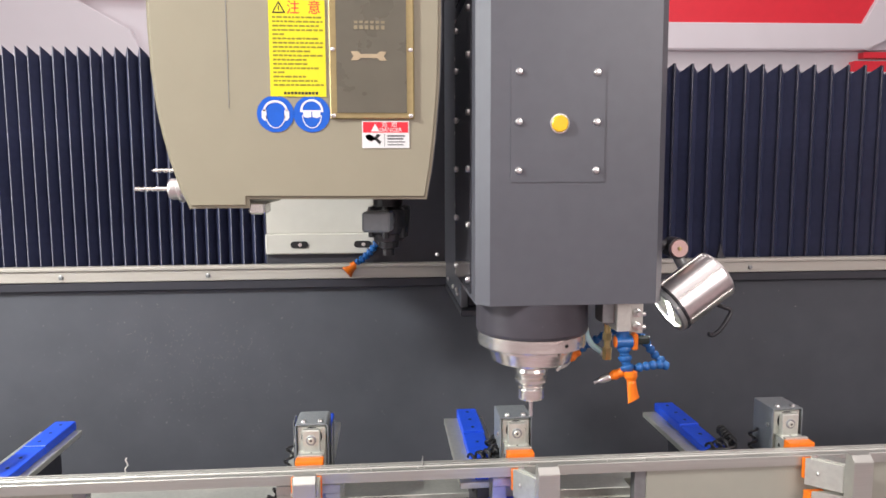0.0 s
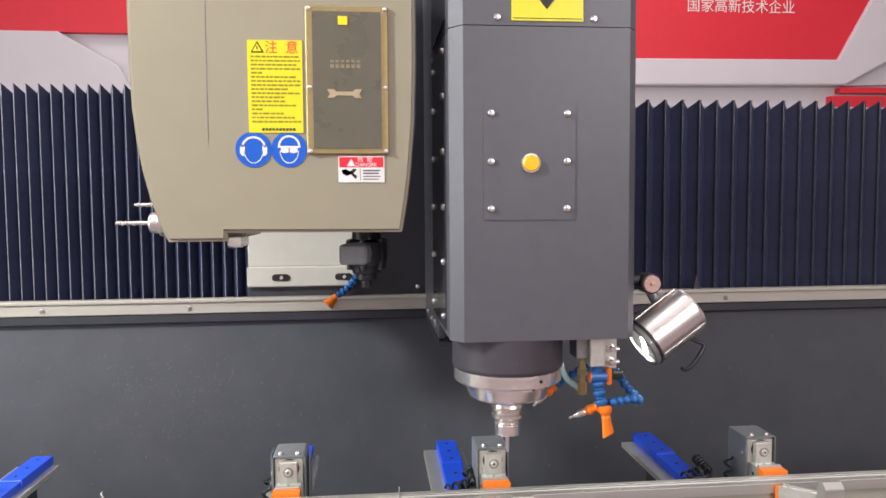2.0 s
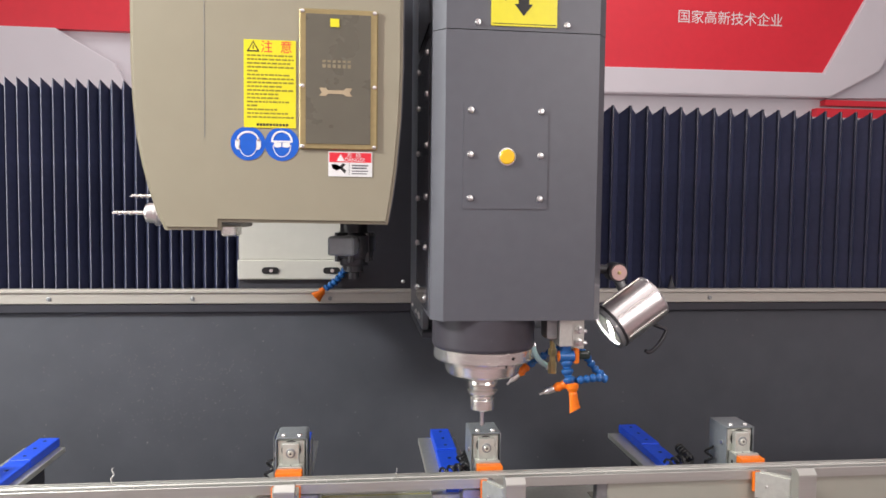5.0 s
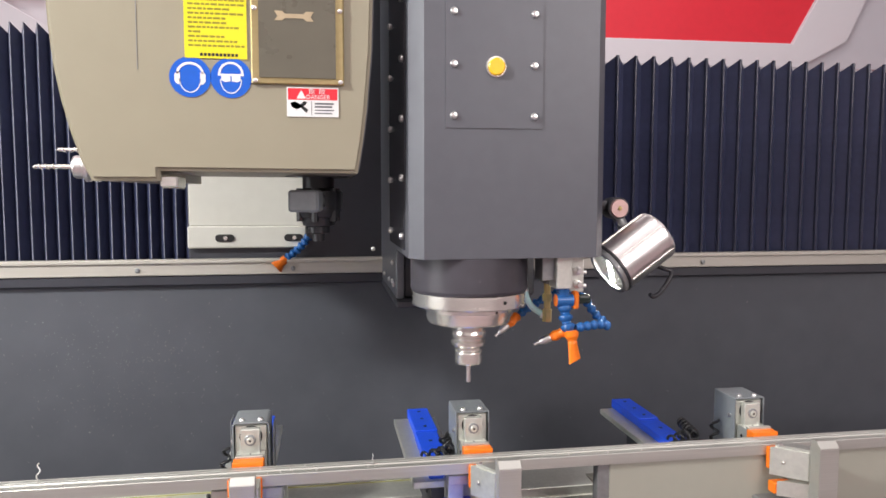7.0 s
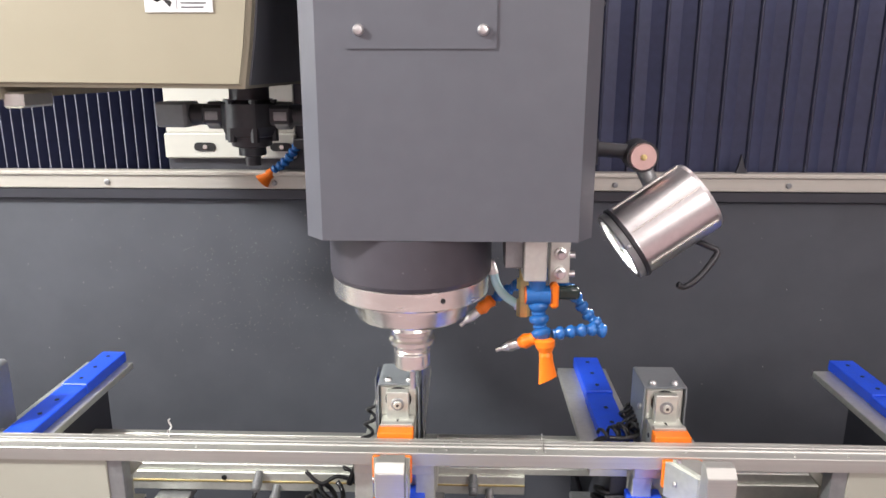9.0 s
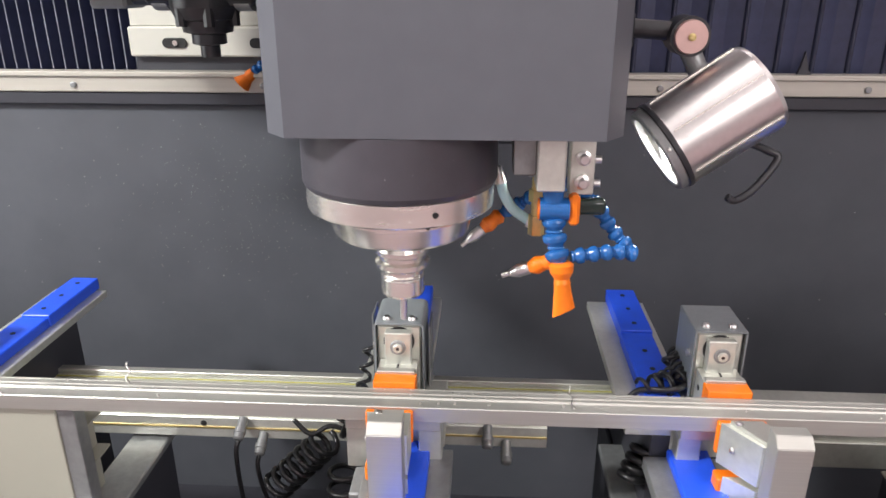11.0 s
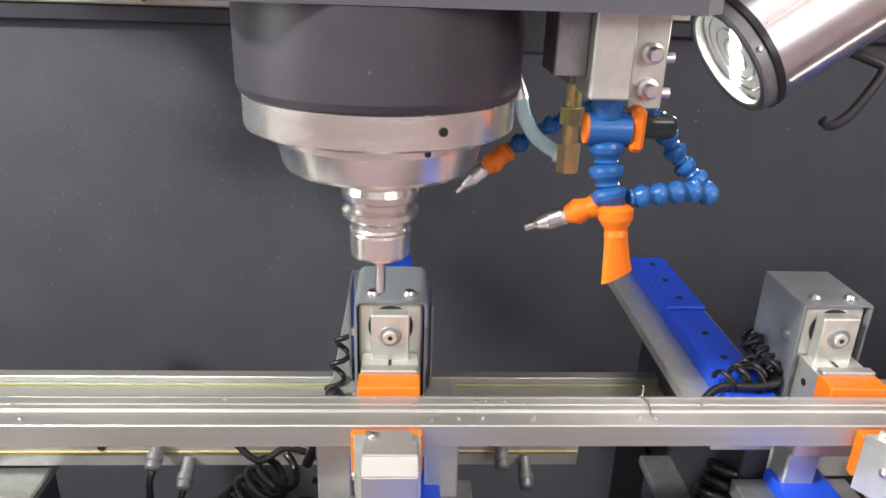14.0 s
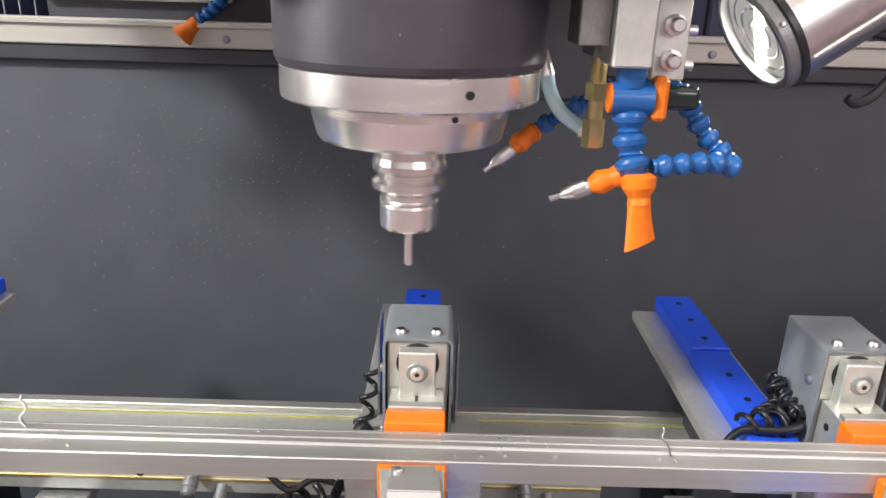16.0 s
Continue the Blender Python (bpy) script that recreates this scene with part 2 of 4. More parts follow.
def tube(bm, points, r, seg=10):
    pts = [Vector(p) for p in points]
    kind = bm.edges.layers.int.get("kind") or bm.edges.layers.int.new("kind")
    rings = []
    up = Vector((0.13, 0.31, 0.94))
    for i, p in enumerate(pts):
        d = (pts[min(i + 1, len(pts) - 1)] - pts[max(i - 1, 0)]).normalized()
        a = d.cross(up).normalized() if abs(d.dot(up)) < 0.97 else d.cross(Vector((1, 0, 0))).normalized()
        b = d.cross(a)
        up = b if b.dot(up) > 0 else -b
        a = d.cross(up).normalized()
        b = d.cross(a)
        rings.append([bm.verts.new(p + r * (math.cos(2 * math.pi * k / seg) * a + math.sin(2 * math.pi * k / seg) * b)) for k in range(seg)])
    fs = []
    for p, q in zip(rings, rings[1:]):
        for k in range(seg):
            fs.append(bm.faces.new((p[k], p[(k + 1) % seg], q[(k + 1) % seg], q[k])))
    for f in fs:
        for e in f.edges:
            e[kind] = 2
    fs += [bm.faces.new(rings[0]), bm.faces.new(rings[-1])]
    bmesh.ops.recalc_face_normals(bm, faces=fs)
    return bm


def curve_points(points, steps=8):
    """A smooth line through the points."""
    P = [Vector(p) for p in points]
    out = []
    for i in range(len(P) - 1):
        a, b, c, d = P[max(i - 1, 0)], P[i], P[i + 1], P[min(i + 2, len(P) - 1)]
        for k in range(steps):
            t = k / steps
            out.append(0.5 * ((2 * b) + (c - a) * t + (2 * a - 5 * b + 4 * c - d) * t * t + (3 * b - a - 3 * c + d) * t ** 3))
    return out + [P[-1]]


def coil(p, q, radius, turns, steps=14):
    m, n = along(p, q)
    k = int(turns * steps)
    return [m @ Vector((radius * math.cos(2 * math.pi * i / steps), radius * math.sin(2 * math.pi * i / steps), n * i / k)) for i in range(k + 1)]


def mesh_object(name, bm, mat, smooth=35):
    me = bpy.data.meshes.new(name)
    bm.normal_update()
    for f in bm.faces:
        f.smooth = True
    kind = bm.edges.layers.int.get("kind")
    for e in bm.edges:
        if kind and e[kind]:
            e.smooth = e[kind] == 2
            continue
        two = len(e.link_faces) == 2
        e.smooth = two and e.calc_face_angle(0) < radians(smooth)
        if two and e.smooth and e.calc_face_angle(0) > 0.05:
            # a broad flat face keeps its flat shading beside its rounded edge
            sizes = sorted(f.calc_area() for f in e.link_faces)
            e.smooth = sizes[1] < 30 * sizes[0]
    bm.to_mesh(me)
    bm.free()
    me.materials.append(mat)
    return new(name, me)


def part(name, bm, mat, parent, label="", at=None):
    ob = mesh_object(name, bm, mat)
    ob.parent = parent
    if at is not None:
        ob.matrix_basis = at
    if label:
        tagged(ob, label)
    return ob


def share(ob, parent, at, name=None):
    """Another part on the same mesh."""
    c = new(name or ob.name.split(".")[0], ob.data)
    c.parent = parent
    c.matrix_basis = at
    return c


def thing(name, label, category, group="", place=None):
    ob = new(name)
    ob.empty_display_size = 0.05
    tagged(ob, label, category, group)
    if place is not None:
        ob.matrix_basis = place
    return ob


def B():
    return bmesh.new()


def facing(x, y, z):
    """Places a sheet drawn in x and y so that it faces the front."""
    return pose(x, y, z, 90, 0, 0)


def text_mesh(bm_name, words, size, mat, parent, at, label=""):
    cu = bpy.data.curves.new(bm_name, "FONT")
    cu.body, cu.size, cu.align_x, cu.align_y, cu.extrude = words, size, "CENTER", "CENTER", 0.0002
    ob = bpy.data.objects.new(bm_name, cu)
    scene.collection.objects.link(ob)
    dg = bpy.context.evaluated_depsgraph_get()
    me = bpy.data.meshes.new_from_object(ob.evaluated_get(dg))
    bpy.data.objects.remove(ob)
    me.materials.clear()
    me.materials.append(mat)
    o = new(bm_name, me)
    o.parent = parent
    o.matrix_basis = at
    if label:
        tagged(o, label)
    return o


# ---- the setting ----
def structure(name, bm, mat, label=""):
    return tagged(mesh_object(name, bm, mat), label, kind="structure")


structure("floor", box(B(), -9, 9, -7, 9, -0.1, 0), FLOOR, "dusty rose-grey hall carpet")
structure("ceiling", box(B(), -9, 9, -7, 9, 6.0, 6.1), HALL, "pale hall ceiling")
structure("wall_west", box(B(), -9.1, -9, -7, 9, 0, 6), HALL, "pale hall wall")
structure("wall_east", box(B(), 9, 9.1, -7, 9, 0, 6), HALL, "pale hall wall")
structure("wall_south", box(B(), -9, 9, -7.1, -7, 0, 6), HALL, "pale hall wall")
structure("wall_north", box(B(), -9, 9, 5.2, 5.3, 0, 6), BANNER, "white exhibition back wall")

RAIL_Y = 0.556
# dark sheet-metal splash wall under the bellows
splash = tagged(new("wall_splash"), "dark grey sheet-metal splash wall with chips and dust", kind="structure")
part("panel", box(B(), -2.6, 3.2, RAIL_Y + 0.012, RAIL_Y + 0.03, 0.35, 1.277), WALL, splash)
part("fold", box(B(), -2.6, 3.2, RAIL_Y - 0.004, RAIL_Y + 0.012, 1.252, 1.277, 0.003), PAINT_DARK, splash)
part("sump", box(B(), -2.6, 3.2, -0.6, RAIL_Y + 0.012, 0.33, 0.35), PAINT_DARK, splash)
part("apron", box(B(), -2.6, 3.2, -0.62, -0.6, 0.0, 0.6), PAINT, splash)

rail = tagged(new("rail_trim"), "brushed aluminium guide rail trim with screws", kind="structure")
part("strip", box(B(), -2.6, 3.2, RAIL_Y - 0.008, RAIL_Y + 0.02, 1.277, 1.313, 0.002), RAIL, rail)
part("lip", box(B(), -2.6, 3.2, RAIL_Y - 0.014, RAIL_Y + 0.02, 1.306, 1.316, 0.002), RAIL, rail)
s0 = part("screw", lathe(B(), [(0.006, 0), (0.006, 0.003), (0.004, 0.004)], pose(-0.678, RAIL_Y - 0.008, 1.291, 90), 10), PLATE, rail)
for k in range(1, 6):
    share(s0, rail, pose(0.3655 * k, 0, 0))

# ---- exhibition stand far behind ----
stand = thing("exhibition_stand", "white and red exhibition stand with raised panels", "stand")
BY = 4.7
part("panel", box(B(), -6.5, 8.5, BY + 0.05, BY + 0.12, 0.0, 5.2), BANNER, stand)
part("red_panel", prism(B(), [(1.0, 2.80), (4.28, 2.82), (5.17, 4.4), (1.0, 4.4)], BY - 0.02, BY + 0.05), RED, stand, "large red panel")
part("band", prism(B(), [(1.0, 2.57), (4.34, 2.60), (4.82, 2.85), (5.57, 4.4), (5.17, 4.4), (4.28, 2.82), (1.0, 2.80)], BY - 0.06, BY + 0.05, 0.01), BANNER, stand)
part("grey_panel", prism(B(), [(4.32, 2.60), (7.6, 2.7), (7.6, 5.0), (5.57, 4.4)], BY + 0.0, BY + 0.05), BANNER_GREY, stand)
part("stripe", box(B(), 4.32, 7.5, BY - 0.03, BY + 0.05, 2.535, 2.585), RED, stand, "red stripe")
part("stripe", box(B(), 4.24, 7.5, BY - 0.03, BY + 0.05, 2.40, 2.508), RED, stand, "red stripe")
part("red_panel", box(B(), -6.0, -0.6, BY - 0.02, BY + 0.05, 2.96, 4.4), RED, stand, "large red panel")
part("band", prism(B(), [(-6.0, 2.96), (-2.3, 2.96), (-1.85, 2.70), (-1.6, 2.2), (-6.0, 2.2)], BY - 0.05, BY + 0.05, 0.01), BANNER, stand)
part("grey_panel", prism(B(), [(-1.75, 2.2), (0.4, 2.2), (0.4, 2.96), (-1.3, 2.96)], BY - 0.03, BY + 0.05), BANNER_GREY, stand)
text_mesh("lettering", "国家高新技术企业", 0.124, LABEL_WHITE, stand, facing(3.39, BY - 0.022, 3.267), "white Chinese lettering")
text_mesh("lettering", "NGZHOU", 0.25, LABEL_WHITE, stand, facing(-2.42, BY - 0.022, 3.50), "white lettering")
part("emblem", prism(B(), [(x - 0.20, z) for x, z in ((3.42, 3.5), (3.54, 3.5), (3.58, 3.66), (3.62, 3.5), (3.72, 3.5), (3.74, 3.62), (3.9, 3.78), (3.6, 3.86), (3.3, 3.78), (3.42, 3.66))], BY - 0.024, BY - 0.02), LABEL_WHITE, stand, "white abstract emblem")

# ---- carriage behind the head ----
carriage = thing("machine_carriage", "dark painted machine carriage with white bracket", "carriage")
part("back_plate", box(B(), -0.168, 0.58, 0.576, 0.60, 1.306, 2.4, 0.004), PAINT_DARK, carriage)
part("cross_slide", box(B(), 0.322, 0.60, 0.20, 0.576, 1.262, 2.4, 0.004), PAINT_DARK, carriage)
part("side_plate", box(B(), 0.306, 0.322, 0.19, 0.576, 1.262, 2.4, 0.002), PAINT, carriage)
part("foot_plate", box(B(), 0.304, 0.40, 0.16, 0.54, 1.248, 1.262, 0.002), PAINT_DARK, carriage)
brk = part("bracket", box(B(), -0.166, 0.118, 0.558, 0.574, 1.342, 1.396, 0.003), WHITE, carriage, "white bracket with slots")
part("upper_sheet", box(B(), -0.163, 0.116, 0.566, 0.5755, 1.396, 1.62, 0.002), WHITE, carriage)
for sx in (-0.078, 0.087):
    bm = B()
    prism(bm, [(sx - 0.014 + 0.009 * math.cos(a), 1.367 + 0.009 * math.sin(a)) for a in [math.pi / 2 + k * math.pi / 8 for k in range(9)]] + [(sx + 0.014 + 0.009 * math.cos(a), 1.367 + 0.009 * math.sin(a)) for a in [-math.pi / 2 + k * math.pi / 8 for k in range(9)]], 0.555, 0.559)
    part("slot", bm, INK, brk, "dark oblong slot")
    part("bolt", lathe(B(), [(0.006, 0), (0.005, 0.003)], pose(sx + 0.002, 0.555, 1.367, 90), 10), STEEL, brk)
dot = lathe(B(), [(0.0055, 0), (0.0055, 0.003), (0.003, 0.005)], Matrix(), 10)
dot = part("screw", dot, CHROME, carriage, at=pose(0.285, 0.576, 1.335, 90))
for zz in (1.29, 1.33, 1.48, 1.56, 1.64, 1.72, 1.80, 1.88, 1.96):
    share(dot, carriage, pose(0.306, 0.26, zz, 90, 0, -90))
for yy in (0.24, 0.34, 0.46):
    share(dot, carriage, pose(0.306, yy, 1.285, 90, 0, -90))

# ---- tool magazine ----
magazine = thing("tool_magazine", "cream painted tool magazine with warning labels and smoked window", "machine")
MY = -0.108
LEFT = [(-0.180, 1.495), (-0.194, 1.525), (-0.208, 1.570), (-0.219, 1.615), (-0.227, 1.661), (-0.233, 1.72), (-0.236, 1.79), (-0.236, 2.2)]
RIGHT = [(0.242, 2.2), (0.242, 1.80), (0.239, 1.701), (0.231, 1.607), (0.225, 1.56), (0.216, 1.508)]
part("cover", prism(B(), LEFT + RIGHT + [(-0.082, 1.510), (-0.082, 1.495)], MY, 0.27, 0.006), CREAM, magazine)
part("seam", box(B(), -0.1095, -0.1085, MY - 0.0006, MY + 0.002, 1.66, 2.2), PLATE, magazine)
part("side_panel", prism(B(), [(x + 0.003, z + 0.004) for x, z in RIGHT[::-1]] + [(x - 0.03, z + 0.004) for x, z in RIGHT], MY + 0.02, 0.26), PAINT, magazine)
part("hinge_bracket", box(B(), -0.084, -0.058, MY + 0.01, -0.03, 1.484, 1.504, 0.003), STEEL, magazine)
# window
win = part("window", box(B(), 0.052, 0.194, MY - 0.006, MY, 1.650, 1.96, 0.002), GOLD_FRAME, magazine, "bronze window frame", Matrix.Translation((0.0047, 0, 0.318)) @ Matrix.Diagonal((0.986, 1, 0.803, 1)))
part("pane", box(B(), 0.064, 0.181, MY - 0.0085, MY - 0.0055, 1.662, 1.948), SMOKE, win, "smoked window pane")
sc = part("screw", lathe(B(), [(0.004, 0), (0.004, 0.002), (0.002, 0.003)], Matrix(), 10), CHROME, win, at=pose(0.058, MY - 0.006, 1.656, 90))
for sx in (0.058, 0.188):
    for sz in (1.656, 1.79, 1.954):
        if (sx, sz) != (0.058, 1.656):
            share(sc, win, pose(sx, MY - 0.006, sz, 90))
part("gripper_shape", prism(B(), [(0.088, 1.768), (0.10, 1.768), (0.104, 1.773), (0.132, 1.773), (0.136, 1.768), (0.148, 1.768), (0.143, 1.776), (0.148, 1.786), (0.136, 1.786), (0.132, 1.781), (0.104, 1.781), (0.10, 1.786), (0.088, 1.786), (0.093, 1.776)], MY - 0.0092, MY - 0.0085), PALE_GOLD, win)
for k in range(6):
    part("bar", box(B(), 0.094 + 0.009 * k, 0.100 + 0.009 * k, MY - 0.0092, MY - 0.0085, 1.830, 1.838), FAINT_GOLD, win)
    part("bar", box(B(), 0.094 + 0.009 * k, 0.100 + 0.009 * k, MY - 0.0092, MY - 0.0085, 1.842, 1.847), FAINT_GOLD, win)
part("tag", box(B(), 0.108, 0.124, MY - 0.010, MY - 0.0085, 1.920, 1.938), YELLOW, win, "small yellow tag")
# yellow notice with printed lines
note = part("notice", box(B(), -0.056, 0.043, MY - 0.0016, MY + 0.001, 1.681, 1.843), YELLOW, magazine, "yellow warning notice", Matrix.Translation((0.0105, 0, 0.0706)) @ Matrix.Diagonal((0.919, 1, 0.957, 1)))
text_mesh("heading", "注  意", 0.024, RED, note, facing(0.006, MY - 0.0018, 1.829), "red Chinese heading")
part("triangle", prism(B(), [(-0.05, 1.821), (-0.026, 1.821), (-0.038, 1.841)], MY - 0.0022, MY - 0.0016), INK, note)
part("triangle_field", prism(B(), [(-0.0465, 1.823), (-0.0295, 1.823), (-0.038, 1.837)], MY - 0.0026, MY - 0.0022), YELLOW, note)
part("mark", box(B(), -0.039, -0.037, MY - 0.003, MY - 0.0026, 1.826, 1.833), INK, note)
rng = random.Random(4)
for k in range(17):
    z = 1.8125 - 0.0071 * k
    wide = (0.058, 0.088, 0.088, 0.074, 0.088, 0.082)[rng.randrange(6)] if k not in (4, 13) else 0.02
    bm = B()
    x = -0.05
    while x < -0.05 + wide:
        w = rng.uniform(0.004, 0.012)
        box(bm, x, min(x + w, 0.039), MY - 0.0019, MY - 0.0016, z, z + 0.0032)
        x += w + 0.0016
    part("line_of_print", bm, FADED_INK, note)
bm = B()
for k in range(10):
    box(bm, -0.032 + 0.0062 * k, -0.0275 + 0.0062 * k, MY - 0.0019, MY - 0.0016, 1.6845, 1.689)
part("line_of_print", bm, INK, note)
# round blue signs
for cx, kind in ((-0.034, 0), (0.0255, 1)):
    disc = part("round_sign", lathe(B(), [(0.0302, 0), (0.0302, 0.0012)], pose(cx, MY, 1.651, 90), 40), LABEL_BLUE, magazine, "round blue safety sign")
    bm = B()

    def band(pts, w):
        for (xa, za), (xb, zb) in zip(pts, pts[1:]):
            n = math.hypot(xb - xa, zb - za)
            ox, oz = (za - zb) / n * w / 2, (xb - xa) / n * w / 2
            prism(bm, [(cx + xa + ox, 1.651 + za + oz), (cx + xa - ox, 1.651 + za - oz), (cx + xb - ox, 1.651 + zb - oz), (cx + xb + ox, 1.651 + zb + oz)], MY - 0.0018, MY - 0.0012)

    face = [(0.0155 * math.cos(a), -0.002 + (0.021 if math.sin(a) < 0 else 0.017) * math.sin(a)) for a in [math.pi + k * math.pi / 12 for k in range(13)]]
    band(face, 0.0014)
    if kind == 0:
        for sx in (-1, 1):
            prism(bm, [(cx + sx * x, 1.651 + z) for x, z in ((0.0145, -0.011), (0.019, -0.011), (0.0225, -0.006), (0.0225, 0.004), (0.019, 0.008), (0.0145, 0.006))], MY - 0.0018, MY - 0.0012)
        band([(0.0185 * math.cos(a), 0.004 + 0.0165 * math.sin(a)) for a in [k * math.pi / 14 for k in range(15)]], 0.0036)
    else:
        for sx in (-1, 1):
            prism(bm, [(cx + sx * x, 1.651 + z) for x, z in ((0.001, -0.005), (0.009, -0.0065), (0.014, -0.004), (0.014, 0.003), (0.001, 0.0025))], MY - 0.0019, MY - 0.0012)
        band([(-0.019, 0.0045), (0.019, 0.0045)], 0.003)
        band([(0.017 * math.cos(a), 0.006 + 0.0165 * math.sin(a)) for a in [k * math.pi / 12 for k in range(13)]], 0.0034)
    part("symbol", bm, LABEL_WHITE, disc)
# red and white danger label
dl = part("danger_label", box(B(), 0.100, 0.186, MY - 0.0016, MY + 0.001, 1.594, 1.643), LABEL_WHITE, magazine, "red and white danger label", Matrix.Translation((0.016, 0, 0.1315)) @ Matrix.Diagonal((0.919, 1, 0.918, 1)))
part("red_field", box(B(), 0.102, 0.184, MY - 0.002, MY - 0.0016, 1.622, 1.641), RED, dl)
text_mesh("word", "危  险", 0.011, LABEL_WHITE, dl, facing(0.150, MY - 0.0022, 1.636))
text_mesh("word", "DANGER", 0.010, LABEL_WHITE, dl, facing(0.152, MY - 0.0022, 1.6265))
part("triangle", prism(B(), [(0.116, 1.624), (0.132, 1.624), (0.124, 1.638)], MY - 0.0023, MY - 0.002), LABEL_WHITE, dl)
part("cutter_symbol", prism(B(), [(0.106, 1.617), (0.114, 1.619), (0.120, 1.612), (0.132, 1.600), (0.135, 1.606), (0.128, 1.611), (0.134, 1.618), (0.128, 1.620), (0.122, 1.614), (0.116, 1.606), (0.108, 1.610)], MY - 0.002, MY - 0.0016), INK, dl)
part("divider", box(B(), 0.1405, 0.1412, MY - 0.002, MY - 0.0016, 1.597, 1.620), INK, dl)
for k in range(4):
    part("line_of_print", box(B(), 0.146, 0.178 - 0.003 * (k % 2), MY - 0.002, MY - 0.0016, 1.6145 - 0.0052 * k, 1.6175 - 0.0052 * k - (0.001 if k > 1 else 0)), GREY_INK, dl)
# tools that stick out of the side
for y, z, s in ((0.13, 1.523, 1.0), (0.25, 1.560, 0.9)):
    m = pose(-0.232, y, z, 0, -90, 0)
    h = part("tool_holder", lathe(B(), [(0.020, -0.01), (0.024, 0.0), (0.027, 0.004), (0.027, 0.010), (0.022, 0.013), (0.022, 0.017), (0.027, 0.020), (0.027, 0.026), (0.021, 0.029), (0.021, 0.042), (0.019, 0.046)], m, 28), CHROME, magazine, "polished tool holder")
    bm = B()
    lathe(bm, [(0.0045, 0.046), (0.0045, 0.07), (0.004, 0.072), (0.004, 0.112), (0.001, 0.116)], m, 12)
    d = part("drill", bm, STEEL, h)
    bm = B()
    tube(bm, [m @ Vector((0.004 * math.cos(k * 0.5), 0.004 * math.sin(k * 0.5), 0.072 + 0.0009 * k)) for k in range(42)], 0.0016, 6)
    part("flute", bm, CHROME, h)
# gripper under the magazine
gx, gy, gz = 0.152, 0.13, 1.452
grip = part("tool_changer", lathe(B(), [(0.060, 0.055), (0.060, 0.066), (0.045, 0.070)], Matrix(), 28), BLACK, magazine, "black tool changer arm")
part("hub", lathe(B(), [(0.012, -0.066), (0.012, -0.052), (0.021, -0.050), (0.021, -0.038), (0.030, -0.036), (0.033, -0.022), (0.038, -0.020), (0.043, -0.006), (0.043, 0.028), (0.030, 0.034), (0.030, 0.056)], Matrix(), 12), BLACK, grip)
for turn in (0, 180):
    fm = pose(0, 0, 0, 0, 0, turn)
    fg = part("finger", box(B(), 0.02, 0.072, -0.020, 0.020, -0.004, 0.026, 0.005), BLACK, grip, at=fm)
    part("jaw", box(B(), 0.092, 0.142, -0.026, 0.026, -0.008, 0.030, 0.004), COVER, fg)
    part("pin", rod(B(), (0.066, 0, 0.011), (0.094, 0, 0.011), 0.016, seg=20), BLACK, fg)
    part("collar", rod(B(), (0.044, 0, 0.010), (0.064, 0, 0.010), 0.021, seg=20), PLATE, fg)
for k in range(6):
    a = k * math.pi / 3
    part("bolt", rod(B(), (0.036 * math.cos(a), 0.036 * math.sin(a), -0.028), (0.036 * math.cos(a), 0.036 * math.sin(a), 0.034), 0.007, seg=8), BLACK, grip)


def segment_hose(points, r, mat, parent, name="hose", n=None):
    """A jointed coolant hose: flared links end to end."""
    pts = curve_points(points, 10)
    length = [0.0]
    for a, b in zip(pts, pts[1:]):
        length.append(length[-1] + (b - a).length)
    n = n or max(2, round(length[-1] / (r * 1.9)))
    def at(s):
        for i in range(len(pts) - 1):
            if length[i + 1] >= s:
                return pts[i].lerp(pts[i + 1], (s - length[i]) / max(1e-9, length[i + 1] - length[i]))
        return pts[-1]
    last = None
    for k in range(n):
        a, b = at(length[-1] * k / n), at(length[-1] * (k + 1) / n)
        m, h = along(a, b)
        link = part(name, lathe(B(), [(r * 0.62, 0), (r * 0.95, h * 0.12), (r, h * 0.28), (r * 0.93, h * 0.5), (r * 0.66, h * 0.72), (r * 0.62, h * 0.8), (r * 0.72, h * 0.9), (r * 0.6, h)], m, 16), mat, parent)
        last = (a, b)
    return last


segment_hose([(0.125, 0.545, 1.372), (0.105, 0.548, 1.345), (0.082, 0.55, 1.325), (0.066, 0.55, 1.314)], 0.011, HOSE_BLUE, carriage, "hose_link", 6)
m, h = along((0.068, 0.55, 1.316), (0.046, 0.548, 1.296))
part("nozzle", lathe(B(), [(0.009, 0), (0.011, h * 0.3), (0.011, h * 0.5), (0.018, h * 1.1)], m, 16), ORANGE, carriage, "orange nozzle")
part("hose_bracket", box(B(), 0.118, 0.150, 0.535, 0.558, 1.364, 1.386, 0.002), BLACK, carriage)

